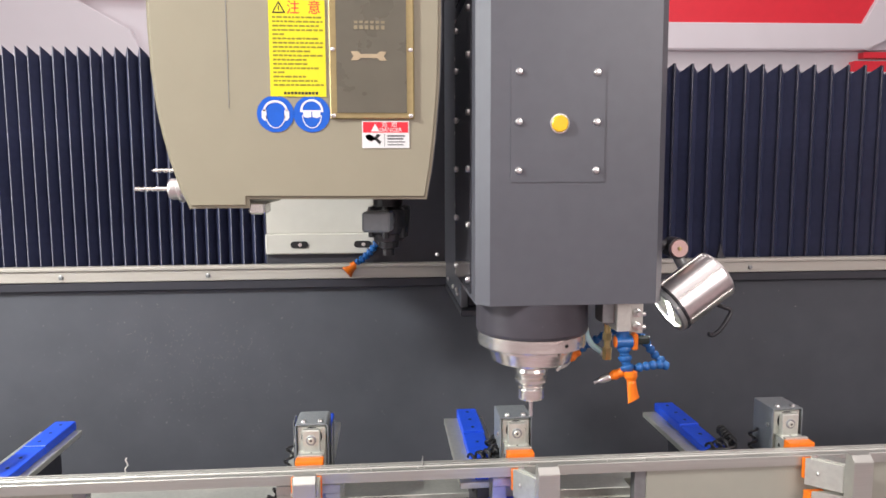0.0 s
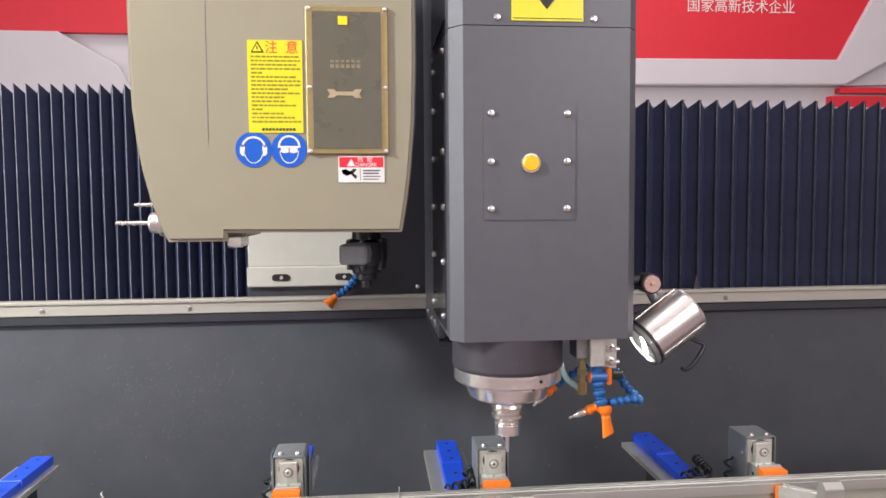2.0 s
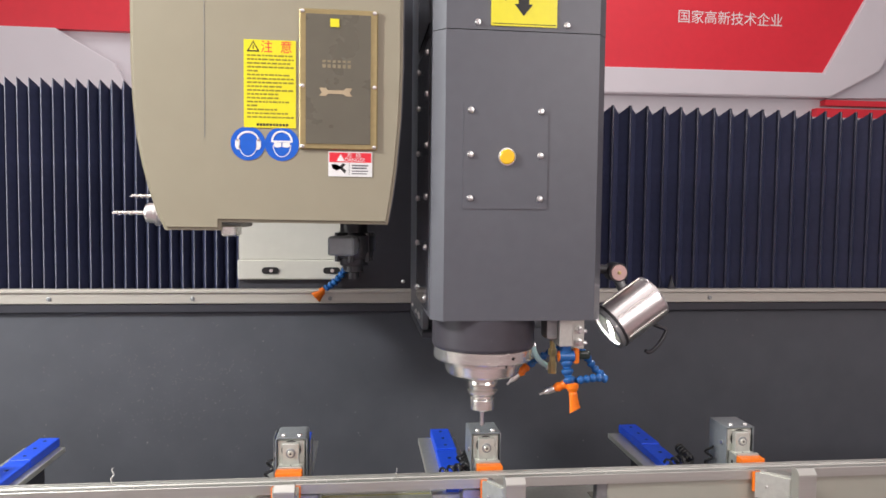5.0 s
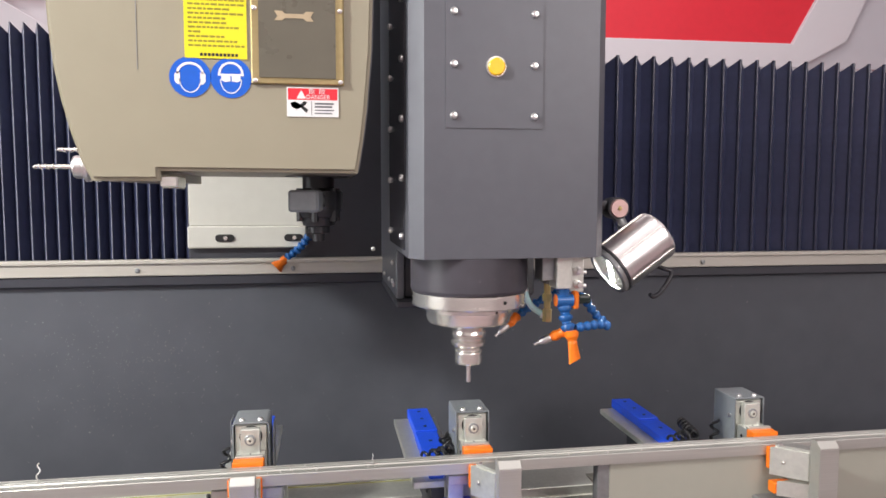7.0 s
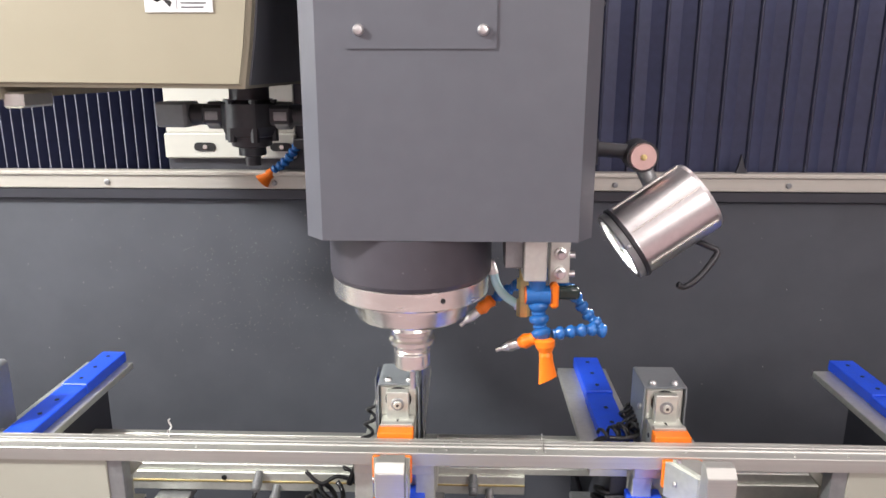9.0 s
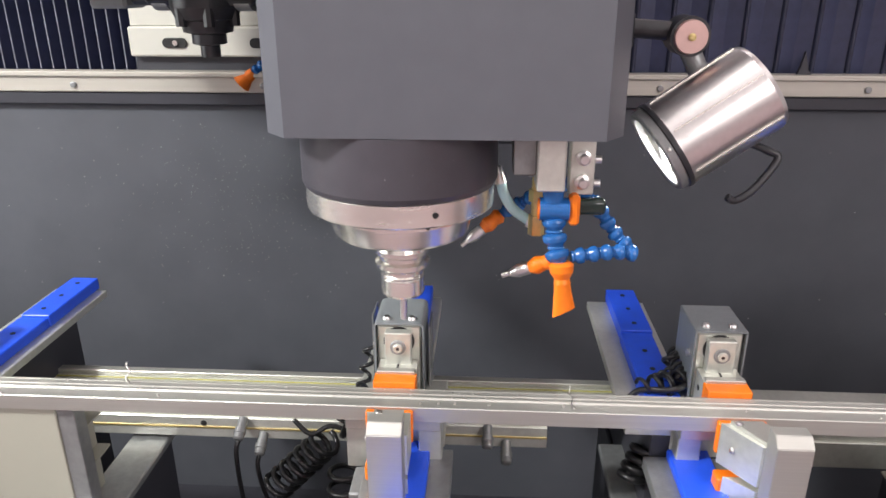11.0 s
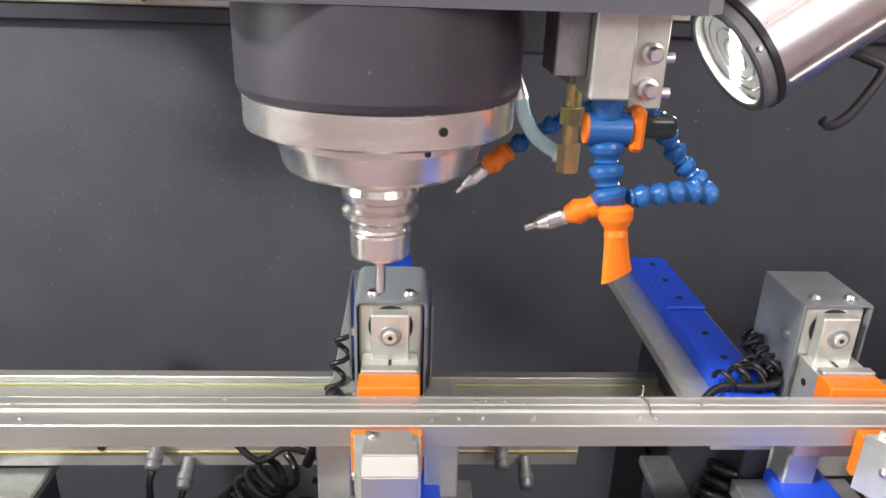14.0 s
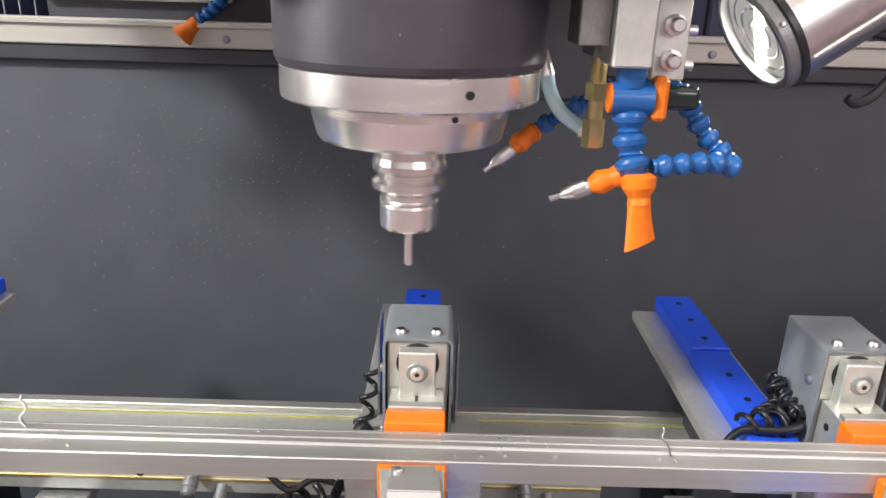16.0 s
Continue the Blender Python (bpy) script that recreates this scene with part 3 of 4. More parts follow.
# ---- machining head ----
head = thing("machining_head", "grey painted vertical machining head with spindle and lamp", "machine")
FY = -0.149
X0, X1, CH, CR = 0.319, 0.607, 0.022, 0.019
TOP, BOT = 2.45, 1.328
part("column_cover", slab(B(), [(X0 - CH, FY + 0.025), (X0, FY), (X1, FY), (X1 + CR, FY + 0.025), (X1 + CR, 0.19), (X0 - CH, 0.19)], BOT, 1.862), PAINT, head)
part("upper_cover", slab(B(), [(X0 - CH, FY + 0.025), (X0, FY), (X1, FY), (X1 + CR, FY + 0.025), (X1 + CR, 0.19), (X0 - CH, 0.19)], 1.8635, TOP), PAINT, head)
part("side_panel", box(B(), X0 - CH - 0.003, X0 - CH, -0.075, 0.18, BOT + 0.01, 1.86), GLOSS_DARK, head)
part("side_panel", box(B(), X0 - CH - 0.003, X0 - CH, -0.075, 0.18, 1.89, TOP), GLOSS_DARK, head)
scr = part("screw", lathe(B(), [(0.0062, 0), (0.0062, 0.002), (0.0045, 0.0045), (0.0015, 0.005)], Matrix(), 12), CHROME, head, at=pose(0.366, FY - 0.0016, 1.717, 90))
for sx in (0.366, 0.497):
    for sz in (1.717, 1.636, 1.556):
        if (sx, sz) != (0.366, 1.717):
            share(scr, head, pose(sx, FY - 0.0016, sz, 90))
for sx in (0.377, 0.543):
    share(scr, head, pose(sx, FY, 1.876, 90))
for yy in (-0.05, 0.16):
    for zz in (1.36, 1.46, 1.56, 1.66, 1.76, 1.84):
        share(scr, head, pose(X0 - CH - 0.003, yy, zz, 90, 0, -90))
        share(scr, head, pose(X1 + CR, yy, zz, 90, 0, 90))
ap = part("access_panel", box(B(), 0.353, 0.511, FY - 0.0016, FY, 1.537, 1.736), PAINT, head)
btn = part("indicator_button", lathe(B(), [(0.0165, 0), (0.0165, 0.003), (0.0145, 0.004)], pose(0.434, FY - 0.0016, 1.633, 90), 28), STEEL, head)
part("cap", lathe(B(), [(0.0138, 0.004), (0.0138, 0.006), (0.012, 0.0075)], pose(0.434, FY - 0.0016, 1.633, 90), 28), BUTTON, btn, "yellow cap")
sg = part("arrow_sign", box(B(), 0.398, 0.521, FY - 0.002, FY, 1.880, 1.99), YELLOW, head, "yellow sign with black arrows", pose(0.003, 0, -0.009))
part("arrow", prism(B(), [(0.448, 1.92), (0.441, 1.92), (0.458, 1.899), (0.475, 1.92), (0.468, 1.92), (0.468, 1.97), (0.448, 1.97)], FY - 0.0026, FY - 0.002), INK, sg)
part("arrow", prism(B(), [(0.420, 1.932), (0.424, 1.925), (0.418, 1.945), (0.440, 1.95), (0.434, 1.944), (0.456, 1.956), (0.456, 1.942)], FY - 0.0026, FY - 0.002), INK, sg)
part("border", box(B(), 0.401, 0.518, FY - 0.0026, FY - 0.002, 1.8835, 1.8845), INK, sg)
# spindle
SX, SY = 0.412, -0.049
sp = Matrix.Translation((SX, SY, 0.009)) @ Matrix.Diagonal((0.96, 0.96, 1, 1))
part("spindle_housing", lathe(B(), [(0.1065, BOT - 0.0095), (0.1065, 1.262), (0.1045, 1.257)], sp, 64), HOUSING, head)
fl = part("spindle_flange", lathe(B(), [(0.101, 1.257), (0.103, 1.255), (0.103, 1.2335), (0.102, 1.232), (0.0805, 1.2315), (0.0802, 1.222), (0.0755, 1.203), (0.0738, 1.2005), (0.066, 1.1985), (0.035, 1.1975)], sp, 64), STEEL, head, "polished steel flange")
part("hole", lathe(B(), [(0.003, 0), (0.003, 0.001)], pose(0.455, SY - 0.0892, 1.2535, 90, 0, 26), 12), INK, fl)
part("hole", lathe(B(), [(0.0022, 0), (0.0022, 0.001)], pose(0.446, SY - 0.0690, 1.234, 90, 0, 26), 12), INK, fl)
th = part("tool_holder", lathe(B(), [(0.030, 1.199), (0.030, 1.185), (0.0315, 1.180), (0.0315, 1.175), (0.027, 1.172), (0.027, 1.168), (0.0315, 1.165), (0.0315, 1.160), (0.024, 1.155), (0.024, 1.151), (0.0255, 1.149), (0.022, 1.148)], sp, 40), STEEL, head, "polished tool holder")
part("collet_nut", lathe(B(), [(0.022, 1.149), (0.0245, 1.147), (0.0250, 1.145), (0.0250, 1.128), (0.0235, 1.1255), (0.010, 1.125)], sp, 40), STEEL, th)
part("end_mill", lathe(B(), [(0.0044, 1.126), (0.0044, 1.118), (0.0042, 1.114), (0.0042, 1.092), (0.002, 1.0905)], sp, 14), CHROME, th)
# coolant manifold
mf = part("coolant_manifold", box(B(), 0.550, 0.577, -0.118, -0.075, 1.272, BOT + 0.003, 0.0015), ALU_DULL, head, "aluminium coolant manifold")
part("bracket", box(B(), 0.528, 0.55, -0.105, -0.06, 1.285, BOT + 0.003, 0.001), PLATE, mf)
fp = part("fitting_plate", box(B(), 0.584, 0.608, -0.09, -0.07, 1.262, BOT + 0.003, 0.001), ALU_DULL, mf)
for zz in (1.300, 1.276):
    part("fitting", lathe(B(), [(0.0075, 0), (0.0075, 0.006), (0.005, 0.007), (0.005, 0.013), (0.004, 0.014)], pose(0.596, -0.09, zz, 90), 12), CHROME, fp)
    part("fitting", lathe(B(), [(0.004, 0), (0.004, 0.007)], pose(0.608, -0.082, zz - 0.004, 90, 0, 90), 10), CHROME, fp)
vb = part("valve_body", rod(B(), (0.555, -0.100, 1.250), (0.584, -0.100, 1.250), 0.0115, seg=24), HOSE_BLUE, mf, "blue plastic valve")
part("neck", rod(B(), (0.568, -0.100, 1.274), (0.568, -0.100, 1.258), 0.011, 0.010, 20), HOSE_BLUE, vb)
part("handle", box(B(), 0.5835, 0.594, -0.109, -0.093, 1.235, 1.266, 0.003), ORANGE, vb, "orange valve handle")
part("end_cap", rod(B(), (0.5535, -0.100, 1.250), (0.555, -0.100, 1.250), 0.0105, seg=20), ORANGE, vb)
segment_hose([(0.570, -0.100, 1.242), (0.571, -0.102, 1.225), (0.573, -0.105, 1.210), (0.577, -0.110, 1.194)], 0.0125, HOSE_BLUE, mf, "hose_link", 3)
bm = B()
m, h = along((0.578, -0.113, 1.199), (0.583, -0.122, 1.145))
lathe(bm, [(0.009, 0.0), (0.0125, 0.003), (0.0118, 0.010), (0.0078, 0.017), (0.0085, 0.022)], m, 18)
fan = [(0.0080, 0.0075, 0.020), (0.0092, 0.0055, 0.032), (0.0118, 0.0035, 0.052)]
tw = m @ pose(0, 0, 0, 0, 0, 20)
rings = [[bm.verts.new(tw @ Vector((rx * math.cos(k * math.pi / 9), ry * math.sin(k * math.pi / 9), hh - (0.004 * math.cos(k * math.pi / 9) if hh > 0.05 else 0)))) for k in range(18)] for rx, ry, hh in fan]
for p, q in zip(rings, rings[1:]):
    for k in range(18):
        bm.faces.new((p[k], p[(k + 1) % 18], q[(k + 1) % 18], q[k]))
bm.faces.new(rings[-1])
bmesh.ops.recalc_face_normals(bm, faces=bm.faces)
part("fan_nozzle", bm, ORANGE, mf, "orange fan nozzle")


def needle_nozzle(a, b, parent):
    m, h = along(a, b)
    o = part("nozzle_base", lathe(B(), [(0.006, 0), (0.0095, 0.004), (0.0075, 0.011), (0.0085, 0.015), (0.0095, 0.020), (0.007, 0.026), (0.006, 0.028)], m, 16), ORANGE, parent, "orange nozzle base")
    part("needle", lathe(B(), [(0.0058, 0.027), (0.0070, 0.030), (0.0070, 0.041), (0.0045, 0.049), (0.0028, 0.052), (0.0028, 0.060)], m, 12), CHROME, parent, "steel needle tip")


segment_hose([(0.598, -0.078, 1.264), (0.616, -0.080, 1.246), (0.632, -0.084, 1.222), (0.650, -0.092, 1.206)], 0.0085, HOSE_BLUE, mf, "hose_link", 6)
segment_hose([(0.655, -0.093, 1.201), (0.640, -0.096, 1.205), (0.618, -0.102, 1.205), (0.588, -0.108, 1.203)], 0.0085, HOSE_BLUE, mf, "hose_link", 5)
needle_nozzle((0.573, -0.100, 1.196), (0.520, -0.083, 1.170), mf)
segment_hose([(0.604, -0.040, 1.262), (0.585, -0.010, 1.250), (0.552, 0.010, 1.228), (0.520, 0.017, 1.205)], 0.0085, HOSE_BLUE, mf, "hose_link", 8)
needle_nozzle((0.521, 0.017, 1.206), (0.475, 0.010, 1.168), mf)
part("clear_hose", tube(B(), curve_points([(0.518, -0.035, 1.262), (0.522, -0.035, 1.245), (0.533, -0.035, 1.228), (0.552, -0.037, 1.215)]), 0.0058, 12), TUBE, mf, "clear coolant tube")
part("elbow", rod(B(), (0.514, -0.035, 1.276), (0.518, -0.035, 1.258), 0.004, 0.007, 12), CHROME, mf)
part("clamp_end", rod(B(), (0.548, -0.037, 1.216), (0.560, -0.04, 1.212), 0.0068, seg=12), CHROME, mf)
bm = B()
rod(bm, (0.557, -0.045, 1.275), (0.557, -0.045, 1.206), 0.0062, seg=12)
rod(bm, (0.557, -0.045, 1.254), (0.557, -0.045, 1.241), 0.0092, seg=6)
rod(bm, (0.557, -0.045, 1.226), (0.557, -0.045, 1.204), 0.0088, seg=6)
part("brass_fitting", bm, BRASS, mf, "brass fitting")
part("rear_block", box(B(), 0.545, 0.572, -0.075, -0.03, 1.275, BOT + 0.003, 0.001), PLATE, mf)
part("guard", box(B(), 0.590, 0.622, -0.094, -0.078, 1.241, 1.258, 0.005, 3), SMOKED_GREEN, mf, "smoked green plastic guard")
# work lamp
A, C = Vector((0.691, -0.0107, 1.293)), Vector((0.787, -0.001, 1.358))
m, h = along(A, C)
lamp = part("work_lamp", lathe(B(), [(0.046, 0.0), (0.0500, 0.001), (0.0500, 0.005), (0.0495, 0.007), (0.0495, h - 0.006), (0.047, h - 0.001), (0.042, h)], m, 48), CHROME, head, "chrome cylindrical work lamp")
part("lens", lathe(B(), [(0.0445, -0.0012), (0.0445, -0.0006)], m, 40), LENS, lamp, "glowing lamp lens")
for rr in (0.012, 0.022, 0.032, 0.040):
    part("reflector_ring", lathe(B(), [(rr, -0.0012), (rr + 0.001, -0.0022), (rr + 0.002, -0.0012)], m, 36, False), CHROME, lamp)
part("light_strip", box(B(), -0.005, 0.005, -0.036, 0.036, -0.0022, -0.0014), BULB, lamp, "bright light strip", m @ pose(0, 0, 0, 0, 0, 35))
part("gasket", lathe(B(), [(0.0500, 0.000), (0.0512, 0.001), (0.0512, 0.0055), (0.0500, 0.0065)], m, 40, False), BLACK, lamp, "black rubber gasket")
part("bezel", lathe(B(), [(0.0405, -0.0010), (0.0405, -0.0090), (0.0425, -0.0100), (0.0465, -0.0100), (0.0485, -0.0080), (0.0490, 0.0)], m, 48, False), PLATE, lamp, "grey metal bezel")
for k in range(3):
    part("bezel_screw", lathe(B(), [(0.0022, 0), (0.0022, 0.002), (0.001, 0.003)], m @ pose(0, 0, 0, 0, 0, 120 * k - 75) @ pose(0.0485, 0, -0.004, 0, 90, 0), 10), CHROME, lamp)
for k in range(6):
    part("rib", box(B(), -0.0008, 0.0008, -0.0508, -0.049, 0.010, h - 0.008), STEEL, lamp, at=m @ pose(0, 0, 0, 0, 0, 60 * k))
tag = part("plate_label", box(B(), -0.008, 0.008, -0.0510, -0.0494, 0.035, 0.09), LABEL_WHITE, lamp, at=m @ pose(0, 0, 0, 0, 0, 12))
for k in range(8):
    part("bar", box(B(), -0.004 + 0.001 * (k % 2), 0.004, -0.0514, -0.0509, 0.039 + 0.0055 * k, 0.038 + 0.0055 * k), INK, tag)
part("lever", tube(B(), curve_points([(0.776, 0.004, 1.300), (0.800, -0.010, 1.291), (0.812, -0.013, 1.284), (0.800, -0.020, 1.266), (0.782, -0.030, 1.250), (0.765, -0.038, 1.243), (0.756, -0.040, 1.247)]), 0.0042, 8), BLACK, lamp)
arm = part("lamp_arm", rod(B(), (0.64, 0.03, 1.414), (0.698, 0.025, 1.410), 0.010, seg=16), BLACK, head, "black lamp arm")
part("mount", box(B(), X1 + CR, 0.652, 0.00, 0.055, 1.394, 1.430, 0.002), BLACK, arm)
part("joint", rod(B(), (0.710, 0.040, 1.406), (0.710, 0.002, 1.406), 0.0205, seg=28), BLACK, arm)
part("joint_cap", rod(B(), (0.710, 0.002, 1.406), (0.710, -0.003, 1.406), 0.0175, 0.0165, 28), COPPER, arm, "pinkish copper joint cap")
part("joint_screw", lathe(B(), [(0.004, 0), (0.004, 0.002), (0.002, 0.003)], pose(0.710, -0.003, 1.406, 90), 12), BRASS, arm)
part("stem", rod(B(), (0.714, 0.022, 1.394), (0.736, 0.018, 1.352), 0.011, seg=14), PLATE, arm)
part("cable", tube(B(), curve_points([(0.66, 0.06, 1.60), (0.645, 0.05, 1.585), (0.637, 0.06, 1.56)]), 0.003, 8), RUBBER, arm)

# corrugated cable loop on the column's side
loop = curve_points([(0.612, 0.06, 1.700), (0.640, 0.06, 1.706), (0.662, 0.06, 1.690), (0.660, 0.06, 1.655), (0.640, 0.06, 1.625), (0.622, 0.06, 1.605), (0.616, 0.06, 1.59)], 10)
bm = B()
tube(bm, loop, 0.0105, 12)
cl = part("cable_conduit", bm, RUBBER, head, "black corrugated conduit")
for k in range(2, len(loop) - 2, 2):
    p, q = loop[k], loop[k + 1]
    mm, hh = along(p, q)
    part("ridge", lathe(B(), [(0.0105, 0), (0.0120, 0.0008), (0.0120, 0.0018), (0.0105, 0.0026)], mm, 12, False), RUBBER, cl)
part("fold_tab", prism(B(), [(1.055, 1.312), (1.085, 1.312), (1.075, 1.325), (1.066, 1.356), (1.061, 1.330)], 0.555, 0.563), PAINT_DARK, carriage)

# ---- machine bed ----
bed = thing("bed_rail", "aluminium machine bed rail with grooves and a yellow line", "rail")
part("top_plate", box(B(), -2.2, 0.345, 0.085, 0.185, 0.880, 0.892, 0.001), ALU_DULL, bed)
part("lip", box(B(), -2.2, 0.335, 0.168, 0.182, 0.892, 0.900, 0.001), ALU, bed)
part("yellow_line", box(B(), -2.2, 0.335, 0.160, 0.1622, 0.8922, 0.8930), DULL_LINE, bed)
part("body", box(B(), -2.2, 0.200, 0.080, 0.170, 0.846, 0.880, 0.001), ALU_DULL, bed)
part("groove", box(B(), -2.2, 0.200, 0.0785, 0.081, 0.862, 0.8645), BRASS, bed)
part("hole", lathe(B(), [(0.0045, 0), (0.0045, 0.001)], pose(-0.300, 0.08, 0.870, 90), 12), INK, bed)
fit_o = part("air_fitting", lathe(B(), [(0.007, 0), (0.007, 0.016), (0.0085, 0.017), (0.0085, 0.024), (0.0075, 0.025), (0.0075, 0.032), (0.005, 0.034)], Matrix(), 14), PLATE, bed, at=pose(-0.240, 0.08, 0.880, 118, 0, 0))
for x, z in ((-0.212, 0.851), (0.115, 0.876), (0.142, 0.851)):
    share(fit_o, bed, pose(x, 0.08, z + 0.004, 118, 0, 0))
part("end_fitting", lathe(B(), [(0.006, 0), (0.006, 0.012), (0.004, 0.016)], pose(0.333, 0.182, 0.892), 12), BRASS, bed)
part("rail_continued", box(B(), 0.47, 2.4, 0.085, 0.185, 0.872, 0.890, 0.001), ALU_DULL, bed)
part("body", box(B(), 0.47, 2.4, 0.08, 0.17, 0.83, 0.872, 0.001), ALU_DULL, bed)
part("stand", box(B(), -2.0, -1.9, 0.09, 0.17, 0.35, 0.85), PAINT_DARK, bed)
part("stand", box(B(), 2.0, 2.1, 0.09, 0.17, 0.35, 0.85), PAINT_DARK, bed)

for fx in (-0.386, 0.307):
    part("foot_plate", box(B(), fx - 0.029, fx + 0.029, -0.28, 0.105, 0.828, 0.840, 0.002), PLATE, bed, "grey steel foot plate")
    part("foot", box(B(), fx - 0.022, fx + 0.022, -0.26, 0.10, 0.35, 0.828), PAINT_DARK, bed)

# the workpiece: a long extruded bar, with its groove lines
PZ, PY0, PY1 = 1.020, -0.090, -0.049
bar = thing("aluminium_profile", "long silver aluminium profile held in clamps, dusted with chips", "profile")
outline = [(PY0, PZ - 0.019), (PY0, PZ - 0.0008), (PY0 + 0.0008, PZ), (PY0 + 0.0042, PZ), (PY0 + 0.0048, PZ - 0.0016), (PY0 + 0.0195, PZ - 0.0016), (PY0 + 0.0205, PZ - 0.0002), (PY0 + 0.0262, PZ - 0.0002), (PY0 + 0.0268, PZ - 0.0010), (PY0 + 0.0285, PZ - 0.0010), (PY0 + 0.0290, PZ), (PY1 - 0.001, PZ), (PY1, PZ - 0.001), (PY1, PZ - 0.019)]
bm = B()
a = [bm.verts.new((-2.0, y, z)) for y, z in outline]
b = [bm.verts.new((2.2, y, z)) for y, z in outline]
fs = [bm.faces.new(a), bm.faces.new(b[::-1])] + [bm.faces.new((a[i], b[i], b[(i + 1) % len(a)], a[(i + 1) % len(a)])) for i in range(len(a))]
bmesh.ops.recalc_face_normals(bm, faces=fs)
part("bar", bm, ALU, bar)
part("ridge", box(B(), -2.0, 2.2, PY0 + 0.0208, PY0 + 0.0258, PZ - 0.001, PZ + 0.0004, 0.0002), ALU, bar)
part("rear_edge", box(B(), -2.0, 2.2, PY1 - 0.0040, PY1 - 0.0016, PZ - 0.001, PZ + 0.0003, 0.0001), ALU, bar)
rng = random.Random(11)


def swarf(points, r=0.0009):
    o = thing("metal_chip", "curled bright metal chip lying on the profile", "metal chip", "chips on the profile")
    part("curl", tube(B(), curve_points(points, 5), r, 6), CHROME, o)


swarf([(-0.321, -0.058, 1.0205), (-0.323, -0.060, 1.030), (-0.318, -0.058, 1.037), (-0.322, -0.057, 1.045), (-0.319, -0.059, 1.050)], 0.0012)
swarf([(0.207, -0.050, 1.0208), (0.210, -0.062, 1.0212), (0.208, -0.075, 1.0210), (0.211, -0.083, 1.0207)], 0.0008)
swarf([(0.208, -0.051, 1.021), (0.209, -0.050, 1.028), (0.208, -0.049, 1.030)], 0.0007)
bm = B()
for k in range(46):
    x, y = rng.uniform(-0.6, 0.7), rng.uniform(PY0 + 0.003, PY1 - 0.003)
    if k < 20:
        x = rng.gauss(0.06, 0.05)
    s = rng.uniform(0.0004, 0.0014)
    box(bm, x - s, x + s, y - s * 0.6, y + s * 0.6, PZ - 0.0018, PZ + s * 0.8)
chips = mesh_object("chips", bm, CHROME)
tagged(chips, "scattered fine aluminium chips on the profile", "chips", kind="stuff")
bm = B()
rng = random.Random(5)
for k in range(60):
    x, z = rng.uniform(-0.9, 1.3), rng.uniform(0.80, 1.24)
    s = rng.uniform(0.0004, 0.0011)
    box(bm, x - s, x + s, RAIL_Y + 0.0105, RAIL_Y + 0.0128, z - s, z + s * rng.uniform(0.3, 1.2))
for k in range(420):
    x, z = rng.gauss(-0.36, 0.16), rng.gauss(1.05, 0.09)
    s = rng.uniform(0.0004, 0.0010)
    box(bm, x - s * 0.7, x + s * 0.7, RAIL_Y + 0.0112, RAIL_Y + 0.0128, z - s, z + s * rng.uniform(0.3, 1.2))
tagged(mesh_object("dust_specks", bm, PLATE), "fine metal specks stuck on the splash wall", "dust", kind="stuff")

# side panels under the bar
for x0, x1 in ((-2.0, -0.405), (0.625, 2.2)):
    pn = thing("support_panel", "pale aluminium support panel under the profile", "panel", "panels under the profile")
    part("sheet", box(B(), x0, x1, PY0 + 0.006, PY0 + 0.014, 0.45, PZ - 0.0195, 0.001), PANEL, pn)
    e0, e1 = (x1, x1 + 0.003) if x0 < 0 else (x0 - 0.003, x0)
    part("end_web", box(B(), e0, e1, PY0 + 0.014, PY0 + 0.07, 0.45, PZ - 0.0195, 0.0005), PANEL, pn)
    for zz in (0.90, 0.955):
        part("end_shelf", box(B(), e0 if x0 < 0 else e1 - 0.020, e0 + 0.020 if x0 < 0 else e1, PY0 + 0.031, PY0 + 0.07, zz, zz + 0.003), PANEL, pn)
    part("edge_strip", box(B(), x1 if x0 < 0 else x0 - 0.022, x1 + 0.022 if x0 < 0 else x0, PY0 + 0.008, PY0 + 0.03, 0.45, PZ - 0.0195, 0.001), PLATE, pn)


# ---- clamps on their cross beams ----
def cross_beam(cx, reach):
    o = thing("cross_beam", "grey steel cross beam with a blue plastic wear strip", "beam", "cross beams", pose(cx, 0, 0))
    part("plate", box(B(), -0.054, 0.038, -0.04, 0.318, 0.958, 0.970, 0.001), ALU_DULL, o)
    part("web", box(B(), -0.022, 0.024, -0.04, 0.24, 0.80, 0.958, 0.001), PAINT_DARK, o)
    part("foot", box(B(), -0.028, 0.030, 0.0, 0.26, 0.35, 0.80, 0.002), PAINT_DARK, o)
    part("wear_strip", box(B(), -0.023, 0.023, 0.176, 0.325, 0.970, 0.990, 0.0015), BLUE, o, "blue plastic strip")
    part("wear_strip", box(B(), -0.0245, 0.0215, -0.03, 0.175, 0.970, 0.987, 0.0015), BLUE, o, "blue plastic strip")
    for yy in (0.200, 0.250, 0.300, 0.07, 0.12):
        part("screw_hole", lathe(B(), [(0.0038, 0), (0.0038, 0.0006)], pose(0.0, yy, 0.9902 if yy > 0.176 else 0.9872), 10), INK, o)
    if reach:
        part("front_strip", box(B(), -0.0245, 0.0245, -0.30, -0.043, 0.930, 0.942, 0.0015), BLUE, o, "blue plastic strip", at=pose(0.022, 0, 0))
        part("front_plate", box(B(), -0.052, 0.052, -0.30, -0.043, 0.914, 0.930, 0.001), PLATE, o, at=pose(0.022, 0, 0))
        part("front_web", box(B(), -0.03, 0.03, -0.30, -0.043, 0.35, 0.914, 0.001), PAINT_DARK, o, at=pose(0.022, 0, 0))
    return o


